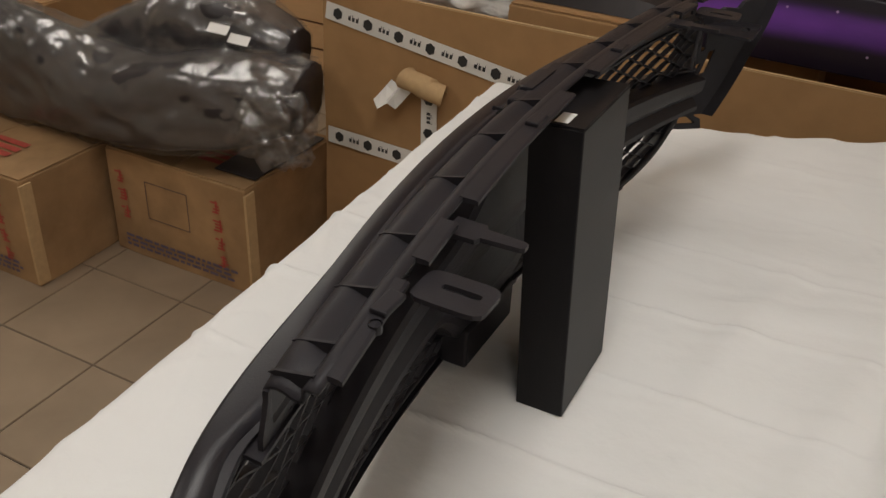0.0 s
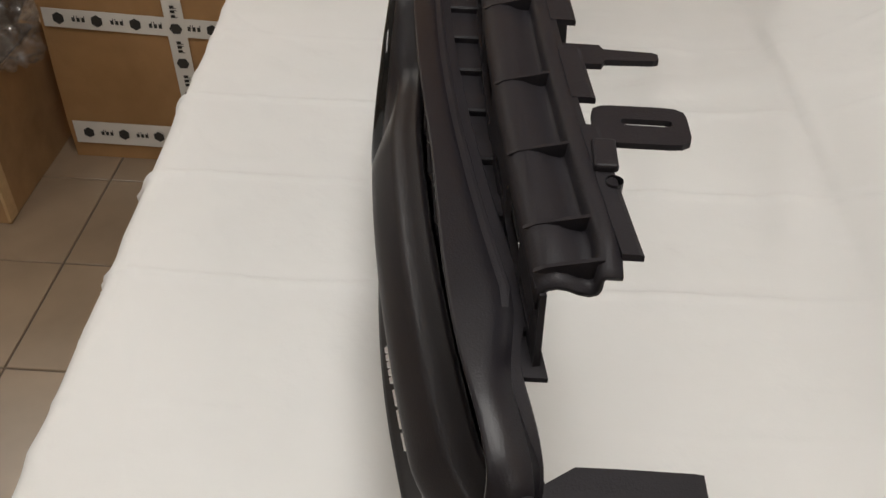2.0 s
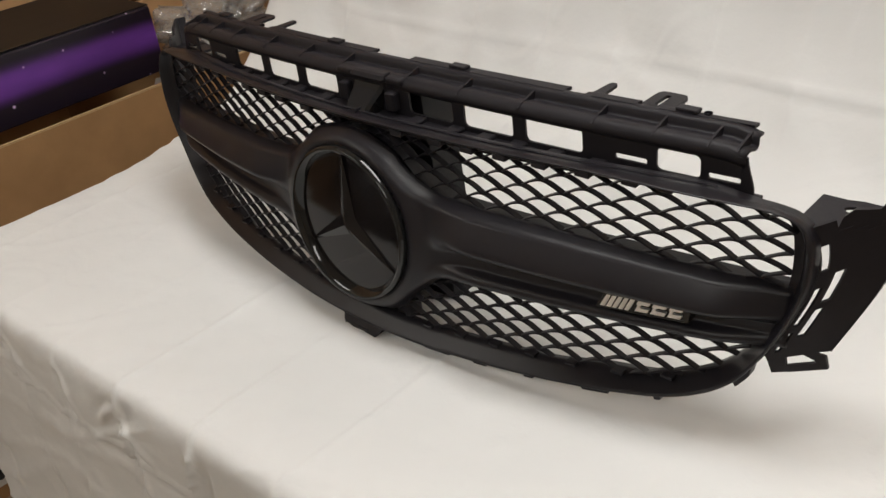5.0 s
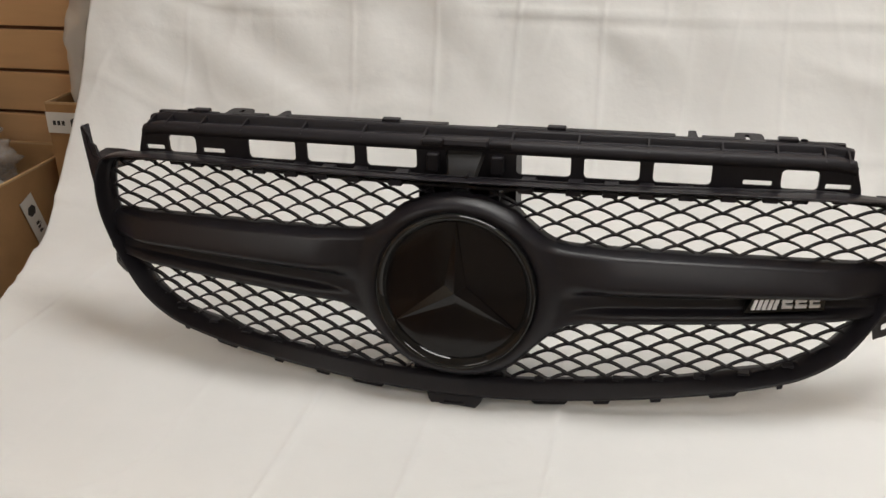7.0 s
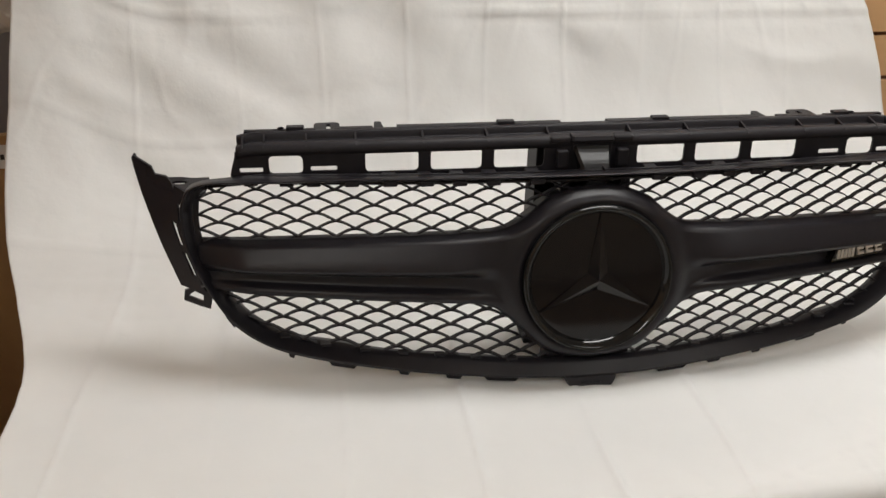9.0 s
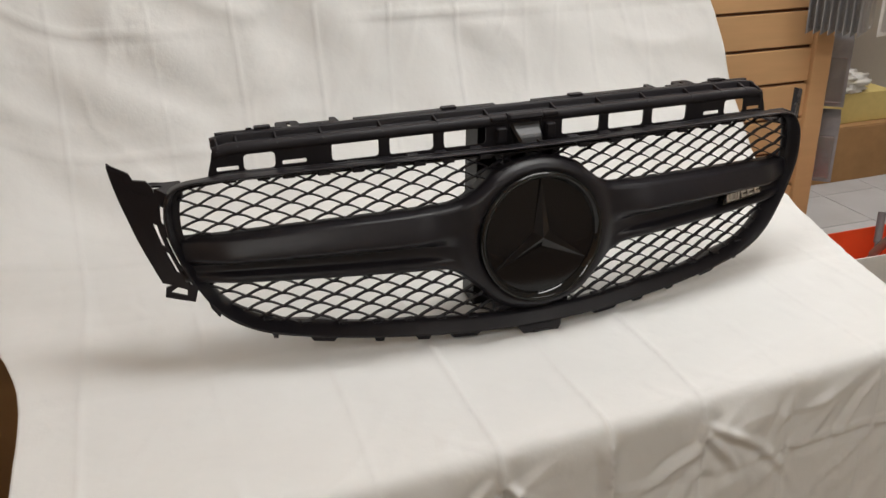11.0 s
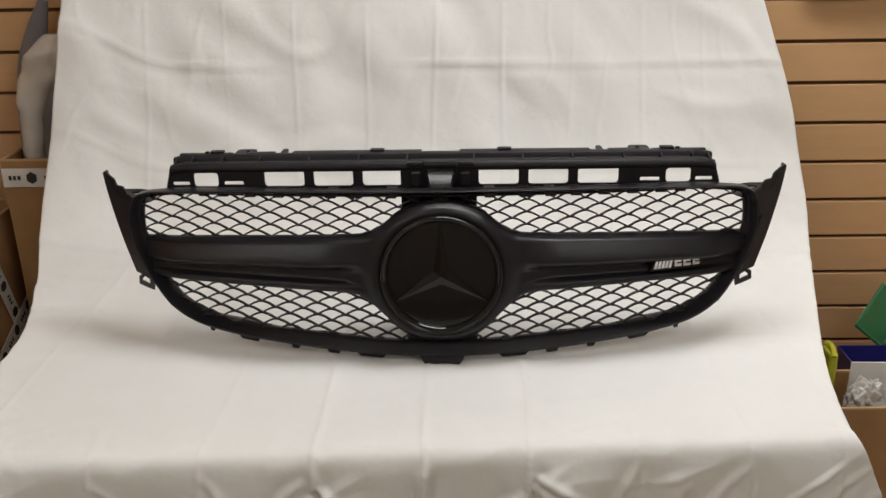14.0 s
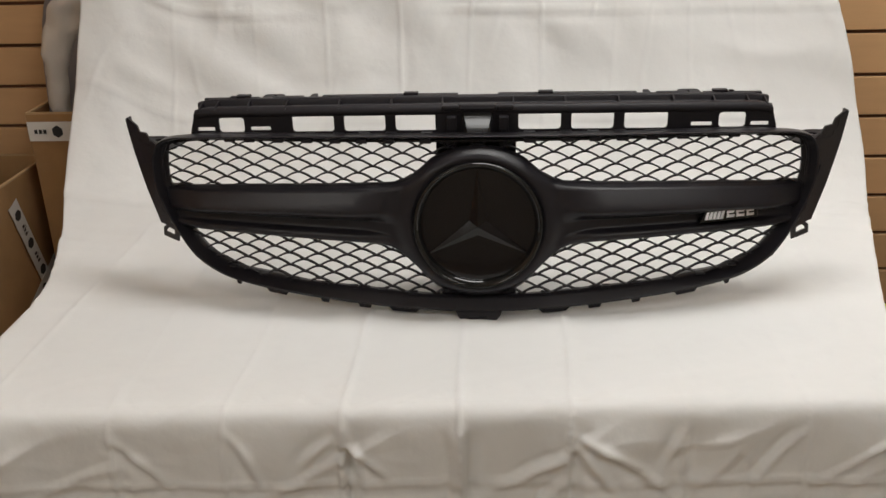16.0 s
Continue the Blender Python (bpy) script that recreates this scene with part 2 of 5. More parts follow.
def tube_bm(pts, radius, sides=8, bm=None):
    pts = [Vector(p) for p in pts]
    rows = []
    for i, p in enumerate(pts):
        d = (pts[min(i + 1, len(pts) - 1)] - pts[max(i - 1, 0)]).normalized()
        a = d.orthogonal().normalized()
        b = d.cross(a)
        rows.append([p + radius * (a * math.cos(t) + b * math.sin(t)) for t in (2 * math.pi * j / sides for j in range(sides))])
    return grid_bm(rows, closed_v=True, bm=bm)


def plate_bm(outline, y_of, thick, bm=None):
    """A plate cut to an (x, z) outline, lying at y_of(x, z), with thickness to the back."""
    bm = bm or bmesh.new()
    f = [bm.verts.new((x, y_of(x, z), z)) for x, z in outline]
    b = [bm.verts.new((x, y_of(x, z) + thick, z)) for x, z in outline]
    bm.faces.new(f)
    bm.faces.new(b[::-1])
    n = len(outline)
    for i in range(n):
        bm.faces.new((f[i], f[(i + 1) % n], b[(i + 1) % n], b[i]))
    return bm


def smooth(a, b, v):
    t = max(0.0, min(1.0, (v - a) / (b - a)))
    return t * t * (3 - 2 * t)


# ---- room shell ----
def room():
    x0, x1, y0, y1 = -2.1, 3.4, -3.3, 3.2
    def wall(name, *b):
        tagged(part(name, box_bm(*b), M_WALL), "plain cream painted shop wall", "wall", kind="structure")
    wall("wall_west", x0 - 0.1, x0, y0, y1, FLOOR, CEIL)
    wall("wall_east", x1, x1 + 0.1, y0, y1, FLOOR, CEIL)
    wall("wall_south", x0 - 0.1, x1 + 0.1, y0 - 0.1, y0, FLOOR, CEIL)
    wall("wall_north", x0 - 0.1, x1 + 0.1, y1, y1 + 0.1, FLOOR, CEIL)
    tagged(part("ceiling", box_bm(x0 - 0.1, x1 + 0.1, y0 - 0.1, y1 + 0.1, CEIL, CEIL + 0.1), M_CEIL), "white painted shop ceiling", "ceiling", kind="structure")
    fl = tagged(part("floor", box_bm(x0 - 0.1, x1 + 0.1, y0 - 0.1, y1 + 0.1, FLOOR - 0.1, FLOOR - 0.004), M_GROUT), "square beige ceramic floor tiles with dark grout", "floor", kind="structure")
    for lx, ly, lw in LAMPS:
        th = thing("unseen_ceiling_light", "unseen rectangular white ceiling light panel, switched on", "lamp", (lx, ly, CEIL))
        sub("frame", box_bm(-0.63, 0.63, -0.28, 0.28, -0.05, 0, 0.004), M_WHITE, th)
        sub("diffuser", box_bm(-0.59, 0.59, -0.24, 0.24, -0.056, -0.0505), M_LAMP, th, "glowing white diffuser")
    return fl


floor_ob = room()


# ---- slat wall behind the table, and the one beyond the crates ----
def slat_wall(name, length, z0, z1, pitch, label):
    """A slatted display panel along its own x, its face towards -y."""
    th = thing(name, label, "slat wall", kind="structure")
    sub("backing", box_bm(0, length, 0.012, 0.03, z0, z1), M_GROOVE, th)
    k = 0
    z = z0
    while z < z1 - 0.02:
        top = min(z + pitch - 0.009, z1)
        sub("slat", box_bm(0, length, 0, 0.0125, z, top, 0.0015, seg=1), M_SLAT, th)
        z += pitch
        k += 1
    return th


SLAT_Y = 0.9
sw = slat_wall("wall_slats", 3.27, FLOOR + 0.034, 1.6, 0.098, "maple-coloured slatted display wall with dark grooves")
sw.location = (-2.05, SLAT_Y, 0)
sub("end_trim", box_bm(3.27, 3.33, -0.012, 0.05, FLOOR, 1.6, 0.003), M_SLAT, sw, "pale wooden end post")
sub("carcass", box_bm(0.0, 3.27, 0.031, 0.07, FLOOR, 1.6), M_SLAT, sw)
sw2 = slat_wall("wall_slats", 0.85, FLOOR + 0.1, 1.2, 0.098, "maple-coloured slatted panel beside the radiator")
sw2.rotation_euler = (0, 0, radians(90))
sw2.location = (-1.98, -1.72, 0)


sw3 = slat_wall("wall_slats", 1.85, FLOOR + 0.034, 1.6, 0.098, "maple-coloured slatted side wall behind the long carton")
sw3.rotation_euler = (0, 0, radians(90))
sw3.location = (-1.55, SLAT_Y - 1.852, 0)


# ---- table under its cloth ----
def table():
    th = thing("table", "plain wooden table hidden under a white sheet", "table")
    sub("tabletop", box_bm(-0.69, 0.55, -0.21, 0.42, -0.035, -0.006, 0.004), M_SLAT, th)
    for x in (-0.66, 0.52):
        for y in (-0.2, 0.37):
            sub("leg", box_bm(x - 0.02, x + 0.02, y - 0.02, y + 0.02, FLOOR, -0.035), M_SLAT, th)


table()

PROFILE = [(-0.262, -0.62), (-0.259, -0.45), (-0.255, -0.25), (-0.2525, -0.1), (-0.2515, -0.045), (-0.2495, -0.02), (-0.2435, -0.0065), (-0.232, -0.0008), (-0.21, 0.0), (-0.1, 0.0), (0.1, 0.0),
           (0.3, 0.0), (0.43, 0.008), (0.53, 0.055), (0.6, 0.15), (0.65, 0.28), (0.69, 0.41), (0.77, 0.64), (0.84, 0.9), (0.875, 1.15)]
LEFT = [-0.76, -0.75, -0.745, -0.735, -0.732, -0.73, -0.725, -0.722, -0.72, -0.714, -0.722, -0.785, -0.828, -0.843, -0.836, -0.822, -0.806, -0.785, -0.775, -0.775]
RIGHT = [0.86, 0.76, 0.68, 0.615, 0.59, 0.578, 0.57, 0.566, 0.566, 0.585, 0.635, 0.69, 0.73, 0.755, 0.755, 0.73, 0.692, 0.622, 0.572, 0.552]


# gathered creases in the front drop: start (x, z), direction, length, height
GATHERS = [(-0.172, -0.012, 0.45, -0.9, 0.13, 0.012), (-0.172, -0.04, 0.83, -0.55, 0.1, 0.012), (-0.17, -0.085, 0.5, -0.87, 0.12, 0.008), (-0.178, -0.03, -0.8, -0.6, 0.08, 0.009),
           (0.122, -0.045, 0.72, -0.69, 0.11, 0.012), (0.122, -0.035, 0.93, -0.36, 0.24, 0.010), (0.118, -0.07, -0.93, -0.36, 0.1, 0.009), (0.118, -0.1, -0.62, -0.78, 0.14, 0.010),
           (-0.03, -0.02, 0.2, -0.98, 0.2, 0.009), (-0.32, -0.02, 0.6, -0.8, 0.12, 0.008), (0.27, -0.02, -0.5, -0.87, 0.1, 0.007), (-0.47, -0.03, 0.8, -0.6, 0.14, 0.008), (0.42, -0.03, -0.7, -0.7, 0.15, 0.008)]


def cloth():
    nu, nv = 400, 320
    prof = curve([(y, z, 0) for y, z in PROFILE], nv)
    lft = curve([(v, 0, 0) for v in LEFT], nv)
    rgt = curve([(v, 0, 0) for v in RIGHT], nv)
    folds_x = ((-0.64, 0.5), (-0.47, 0.4), (-0.32, 0.45), (-0.172, 1.0), (-0.024, 1.1), (0.122, 1.0), (0.27, 0.4), (0.42, 0.45), (0.55, 0.4))
    rows = []
    run = 0.0
    for j in range(nv):
        y, z, _ = prof[j]
        if j:
            run += (prof[j] - prof[j - 1]).length
        tang = (prof[min(j + 1, nv - 1)] - prof[max(j - 1, 0)]).normalized()
        ny, nz = -tang.y, tang.x
        hang = smooth(-0.008, -0.06, z) * (1 if y < 0 else 0)
        edge = math.exp(-((y + 0.25) / 0.05) ** 2) if y < 0 else 0
        rise = smooth(0.45, 0.62, y)
        row = []
        for i in range(nu):
            u = i / (nu - 1)
            x = lft[j].x + (rgt[j].x - lft[j].x) * u
            d = 0.0
            # pressed folds along and across the sheet
            for fx, fw in folds_x:
                fx2 = fx + 0.012 * noise.noise((fx * 9, run * 3, 0))
                g = math.exp(-abs(x - fx2) / 0.0032) * max(0.3, 0.7 + 0.9 * noise.noise((fx * 13, run * 2.2, 6)))
                d += g * fw * (0.0048 + 0.010 * hang)
                d -= 0.0004 * edge * math.exp(-((x - fx2 - 0.012) / 0.01) ** 2) + 0.007 * fw * hang * math.exp(-((x - fx2 - 0.02 - 0.12 * z) / 0.012) ** 2)
            for fr in (0.93, 1.07, 1.3, 1.52, 1.74, 1.96):
                fr2 = fr + 0.008 * noise.noise((x * 3, fr, 0))
                cm = max(0.0, 0.5 + 1.2 * noise.noise((x * 2.5, fr * 7, 4)))
                d += cm * (0.0055 * math.exp(-abs(run - fr2) / 0.0045) - 0.002 * math.exp(-((run - fr2 + 0.014) / 0.01) ** 2))
            # broad slack waves and draped puckers
            d += 0.022 * rise * noise.noise((x * 3.2, run * 2.2, 3.0)) + 0.011 * rise * noise.noise((x * 9 + run * 5, run * 7, 8.0))
            d += 0.02 * rise * max(0, 0.06 - abs(noise.noise((x * 5 - run * 4, run * 3 + x * 3, 31.0)))) + 0.024 * rise * max(0, 0.2 - abs(noise.noise((x * 4 + run * 2.5, run * 3.5 - x * 2, 12.0))))
            w = noise.noise((x * 7 + run * 3.5, run * 4, 1.5))
            d += 0.004 * rise * max(0, w) ** 2 * 4
            flat = (1 - rise) * (1 - hang)
            back = smooth(0.13, 0.3, y)
            d += flat * (0.0016 + 0.003 * back) * (1 + noise.noise((x * 10 + y * 3, y * 5, 2.0))) + flat * 0.011 * max(0, 0.13 - abs(noise.noise((x * 6 - y * 5, y * 6 + x * 2, 5.0)))) + flat * 0.01 * max(0, 0.08 - abs(noise.noise((x * 3 + y * 7, y * 3 - x * 6, 25.0))))
            d += flat * back * (0.012 * max(0, noise.noise((x * 2.6, y * 17 + x * 3, 6.0))) + 0.006 * max(0, noise.noise((x * 14 + 2.0 * y, y * 4, 6.0))))
            d += hang * (0.010 * noise.noise((x * 9, z * 1.5, 4.0)) + 0.003 * noise.noise((x * 24, z * 5 + x * 8, 7.0)) + 0.004)
            r = abs(noise.noise((x * 13 + z * 6, z * 16, 9.0)))
            r2 = abs(noise.noise((x * 5 - z * 7, z * 2.2 + x * 1.5, 15.0)))
            r3 = abs(noise.noise((x * 2.4 + z * 3, z * 5 - x * 3, 19.0)))
            d += hang * (0.004 * max(0, 0.25 - r) + 0.05 * max(0, 0.1 - r2) + 0.05 * max(0, 0.07 - r3))
            d += hang * (0.004 * math.exp(-((z + 0.105 + 0.01 * x) / 0.004) ** 2) - 0.003 * math.exp(-((z + 0.118 + 0.01 * x) / 0.008) ** 2))
            for gx, gz, ux, uz, gl, ga in GATHERS:
                px_, pz_ = x - gx, z - gz
                al = px_ * ux + pz_ * uz
                if hang and -0.01 < al < gl:
                    ac = -px_ * uz + pz_ * ux + 1.6 * al * al * (1 if ux > 0 else -1)
                    fade = smooth(-0.01, 0.015, al) * smooth(gl, gl * 0.45, al)
                    d += 0.6 * hang * ga * fade * (math.exp(-(ac / 0.006) ** 2) - 0.7 * math.exp(-((ac + 0.013) / 0.007) ** 2))
            skew = 0.045 * x * (1 - smooth(-0.2, 0.3, y))
            row.append((x + 0.004 * noise.noise((u * 2, run * 3, 2)), y + skew + ny * d, max(z + nz * d, z - 0.004) + 0.1 * smooth(0.31, 0.66, y) * (1 - smooth(0.0, 0.2, u)) ** 2))
        rows.append(row)
    o = tagged(part("table_cloth", grid_bm(rows), M_CLOTH, smooth=True), "creased white cotton sheet over table and up the wall", "cloth")
    s = o.modifiers.new("thick", "SOLIDIFY")
    s.thickness, s.offset = 0.0012, -1
    return o


cloth()


# ---- the car grille ----
def yf(x, z):
    """Depth of the grille's bowed front face."""
    return 0.332 * x * x + 0.102 * z


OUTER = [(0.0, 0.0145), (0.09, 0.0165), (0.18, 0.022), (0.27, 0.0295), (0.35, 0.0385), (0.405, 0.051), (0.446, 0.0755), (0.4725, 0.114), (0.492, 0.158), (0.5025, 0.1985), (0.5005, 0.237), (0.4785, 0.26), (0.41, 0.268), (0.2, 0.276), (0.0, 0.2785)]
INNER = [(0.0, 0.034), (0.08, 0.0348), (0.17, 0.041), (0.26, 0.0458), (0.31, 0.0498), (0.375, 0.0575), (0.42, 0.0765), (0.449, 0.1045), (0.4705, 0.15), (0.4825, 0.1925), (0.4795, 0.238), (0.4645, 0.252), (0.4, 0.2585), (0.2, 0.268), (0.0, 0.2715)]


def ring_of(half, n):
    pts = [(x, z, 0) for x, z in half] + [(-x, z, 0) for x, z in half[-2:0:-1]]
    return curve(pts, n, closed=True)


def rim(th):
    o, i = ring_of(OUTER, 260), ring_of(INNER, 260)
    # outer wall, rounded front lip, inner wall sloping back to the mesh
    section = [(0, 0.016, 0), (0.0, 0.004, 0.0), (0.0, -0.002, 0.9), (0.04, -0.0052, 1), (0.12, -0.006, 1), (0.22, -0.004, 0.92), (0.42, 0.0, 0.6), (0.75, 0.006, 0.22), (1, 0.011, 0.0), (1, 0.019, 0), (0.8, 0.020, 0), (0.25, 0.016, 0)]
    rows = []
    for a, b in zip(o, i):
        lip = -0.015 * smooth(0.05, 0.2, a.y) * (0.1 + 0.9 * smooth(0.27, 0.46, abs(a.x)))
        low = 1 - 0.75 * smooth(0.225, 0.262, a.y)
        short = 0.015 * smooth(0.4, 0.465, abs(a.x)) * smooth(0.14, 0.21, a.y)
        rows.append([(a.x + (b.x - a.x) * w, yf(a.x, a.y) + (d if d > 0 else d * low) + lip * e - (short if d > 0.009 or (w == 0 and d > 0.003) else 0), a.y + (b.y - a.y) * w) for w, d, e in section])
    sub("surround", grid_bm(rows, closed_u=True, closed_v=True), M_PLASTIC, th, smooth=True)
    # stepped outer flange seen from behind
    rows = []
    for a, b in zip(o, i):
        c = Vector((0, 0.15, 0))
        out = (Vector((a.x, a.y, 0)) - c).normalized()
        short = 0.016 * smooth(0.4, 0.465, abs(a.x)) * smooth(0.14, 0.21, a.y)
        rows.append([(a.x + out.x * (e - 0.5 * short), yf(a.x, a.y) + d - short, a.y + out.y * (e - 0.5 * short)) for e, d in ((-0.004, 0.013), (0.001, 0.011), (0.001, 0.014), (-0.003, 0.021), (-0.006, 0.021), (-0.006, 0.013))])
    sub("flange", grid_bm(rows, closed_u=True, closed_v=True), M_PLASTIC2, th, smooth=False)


ZC = 0.151


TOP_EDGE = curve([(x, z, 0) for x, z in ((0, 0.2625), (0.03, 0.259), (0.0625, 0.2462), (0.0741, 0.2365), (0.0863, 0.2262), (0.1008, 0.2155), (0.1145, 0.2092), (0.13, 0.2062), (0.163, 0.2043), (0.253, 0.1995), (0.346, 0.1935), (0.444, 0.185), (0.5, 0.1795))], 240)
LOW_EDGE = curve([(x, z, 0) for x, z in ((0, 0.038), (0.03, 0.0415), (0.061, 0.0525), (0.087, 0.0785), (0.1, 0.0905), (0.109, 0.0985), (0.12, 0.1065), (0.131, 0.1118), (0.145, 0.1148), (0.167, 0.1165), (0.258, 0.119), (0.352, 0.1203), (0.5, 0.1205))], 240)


def along(pts, x):
    """Height of a left-to-right curve at |x|."""
    x = abs(x)
    lo, hi = 0, len(pts) - 1
    while hi - lo > 1:
        mid = (lo + hi) // 2
        if pts[mid].x > x:
            hi = mid
        else:
            lo = mid
    f = (x - pts[lo].x) / max(1e-9, pts[hi].x - pts[lo].x)
    return pts[lo].y + (pts[hi].y - pts[lo].y) * max(0.0, min(1.0, f))


def z_top(x):
    return along(TOP_EDGE, x)


def z_bot(x):
    return along(LOW_EDGE, x)


def crossbar(th):
    nx, nv = 190, 56
    rows = []
    for i in range(nx):
        x = -0.487 + 0.974 * i / (nx - 1)
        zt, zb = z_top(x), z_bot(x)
        ax = abs(x)
        end = 1 - smooth(0.42, 0.487, ax)
        groove_in = smooth(0.105, 0.185, ax)
        row = []
        for j in range(nv):
            v = j / (nv - 1)
            z = zb + (zt - zb) * v
            r = math.hypot(x, z - ZC)
            low = math.exp(-((v - 0.12) / 0.085) ** 2)
            up = smooth(0.4, 0.6, v) * (1 - 0.75 * max(0.0, (v - 0.6) / 0.4) ** 1.3)
            dip = smooth(0.16, 0.22, v) * (1 - smooth(0.38, 0.5, v))
            p = 0.008 + 0.008 * low + 0.019 * up - 0.005 * dip
            flat = 0.017
            p = (flat * (1 - groove_in) + p * groove_in) * (0.3 + 0.7 * end)
            p += 0.002 * (1 - smooth(0.1, 0.175, r))
            p -= 0.014 * smooth(0.86, 1.0, abs(2 * v - 1)) + 0.02 * (1 - smooth(0.089, 0.0965, r))
            p -= 0.008 * smooth(0.1, 0.125, r) * (1 - groove_in)
            row.append((x, yf(x, z) + 0.007 - p, z))
        rows.append(row)
    bm = grid_bm(rows)
    o = sub("crossbar", bm, M_PLASTIC, th, smooth=True)
    s = o.modifiers.new("thick", "SOLIDIFY")
    s.thickness, s.offset = 0.005, 0


def rear_carrier(th):
    """Boxed-in back of the crossbar and badge housing."""
    rows = []
    for i in range(120):
        x = -0.478 + 0.956 * i / 119
        zt, zb = z_top(x) - 0.003, z_bot(x) + 0.003
        row = [(x, yf(x, zb) + 0.012, zb), (x, yf(x, zb) + 0.034, zb + 0.003)]
        for k in range(1, 10):
            z = zb + (zt - zb) * k / 10
            groove = 0.010 * math.exp(-((k - 4.0) / 1.2) ** 2)
            row.append((x, yf(x, z) + 0.038 - groove, z))
        row += [(x, yf(x, zt) + 0.034, zt - 0.003), (x, yf(x, zt) + 0.012, zt)]
        rows.append(row)
    sub("rear_carrier", grid_bm(rows), M_PLASTIC2, th)


def inside(poly, x, z):
    c = False
    n = len(poly)
    for i in range(n):
        (x0, z0), (x1, z1) = poly[i], poly[(i + 1) % n]
        if (z0 > z) != (z1 > z) and x < (x1 - x0) * (z - z0) / (z1 - z0) + x0:
            c = not c
    return c


def mesh_panels(th):
    """Fish-scale grid: every strand bows upwards from node to node, the cells widening to the ends."""
    HH = 0.00976
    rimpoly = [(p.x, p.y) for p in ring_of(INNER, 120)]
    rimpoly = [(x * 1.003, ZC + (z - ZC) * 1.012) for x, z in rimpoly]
    def node_x(k):
        return math.copysign(0.02165 * abs(k) + 6.4e-5 * k * k, k)
    def place(k, j):
        x = node_x(k)
        return x, 0.2498 - 0.058 * x * x - HH * j
    bms = {}
    section = ((-0.0004, 0), (0.0004, 0), (0.00082, 0.0012), (0.0008, 0.007), (-0.0008, 0.007), (-0.00082, 0.0012))
    for j in range(-3, 25):
        for k0 in range(-22, 23):
            if (k0 + j) % 2 == 0:
                continue
            xa0, za0 = place(k0, j)
            for s in (-1, 1):
                xb0, zb0 = place(k0 + s, j + 1)
                pts = []
                for k in range(8):
                    f = k / 7
                    pts.append((xa0 + (xb0 - xa0) * f, za0 + (zb0 - za0) * f + 0.0015 * 4 * f * (1 - f) * (0.65 + 0.7 * (1 - f))))
                for k in range(7):
                    (xa, za), (xb, zb) = pts[k], pts[k + 1]
                    xm, zm = (xa + xb) / 2, (za + zb) / 2
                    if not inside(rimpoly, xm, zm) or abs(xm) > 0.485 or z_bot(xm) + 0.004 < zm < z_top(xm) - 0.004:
                        continue
                    bm = bms.setdefault((xm > 0, zm > ZC), bmesh.new())
                    dx, dz = xb - xa, zb - za
                    ln = math.hypot(dx, dz) or 1
                    nx_, nz_ = -dz / ln, dx / ln
                    ring = []
                    for (x, z) in ((xa, za), (xb, zb)):
                        y = yf(x, z) + 0.011 - 0.011 * smooth(0.41, 0.47, abs(x)) * smooth(0.15, 0.21, z)
                        ring.append([bm.verts.new((x + nx_ * w, y + d, z + nz_ * w)) for w, d in section])
                    for q in range(6):
                        bm.faces.new((ring[0][q], ring[0][(q + 1) % 6], ring[1][(q + 1) % 6], ring[1][q]))
    for bm in bms.values():
        bmesh.ops.remove_doubles(bm, verts=bm.verts, dist=0.0007)
        seen, groups = set(), []
        for v in bm.verts:
            if v in seen:
                continue
            stack, island = [v], []
            seen.add(v)
            while stack:
                w = stack.pop()
                island.append(w)
                for e in w.link_edges:
                    o = e.other_vert(w)
                    if o not in seen:
                        seen.add(o)
                        stack.append(o)
            groups.append(island)
        groups.sort(key=len)
        bmesh.ops.delete(bm, geom=[v for g in groups[:-1] for v in g], context="VERTS")
        sub("mesh_panel", bm, M_PLASTIC2, th, "fish-scale mesh panel of thin black strands")


def badge(th):
    """Round badge leaning back with the grille's face."""
    y0 = -0.004
    K = 1.0
    def lean(z):
        return 0.102 * (z - ZC)
    def at(r, a, y):
        z = ZC + r * math.sin(a)
        return (r * math.cos(a), y0 + y + lean(z), z)
    def rev(name, prof, m, n=96, parent=th, label=""):
        rows = [[at(K * r, a, y) for r, y in prof] for a in (2 * math.pi * k / n for k in range(n))]
        return sub(name, grid_bm(rows, closed_u=True), m, parent, label, smooth=True)
    disc = rev("badge_disc", [(0.0005, 0.0088), (0.03, 0.0089), (0.055, 0.0092), (0.075, 0.0096), (0.0855, 0.0099), (0.0895, 0.0105)], M_GLOSS, label="glossy black dished round plate")
    rev("badge_ring", [(0.0822, 0.0112), (0.0832, 0.0092), (0.0846, 0.0067), (0.0864, 0.0041), (0.0887, 0.0016), (0.0912, 0.0), (0.0928, 0.0008), (0.0941, 0.0028), (0.0948, 0.006), (0.095, 0.016)], M_GLOSS2, parent=disc, label="gloss black raised ring")
    for deg in (90, 210, 330):
        a = radians(deg)
        bm = bmesh.new()
        tip, mid = bm.verts.new(at(0.084, a, 0.0064)), bm.verts.new(at(0.0, a, 0.001))
        l, r = bm.verts.new(at(0.0145, a + radians(60), 0.0084)), bm.verts.new(at(0.0145, a - radians(60), 0.0084))
        t2 = bm.verts.new(at(0.0843, a, 0.0099))
        bm.faces.new((mid, tip, l)), bm.faces.new((mid, r, tip)), bm.faces.new((l, tip, t2)), bm.faces.new((r, t2, tip))
        sub("badge_arm", bm, M_GLOSS, disc, "gloss black faceted arm")


def bar_y(x):
    return 0.0715 + 0.19 * x * x


def bar_z(x):
    return -0.055 * x * x


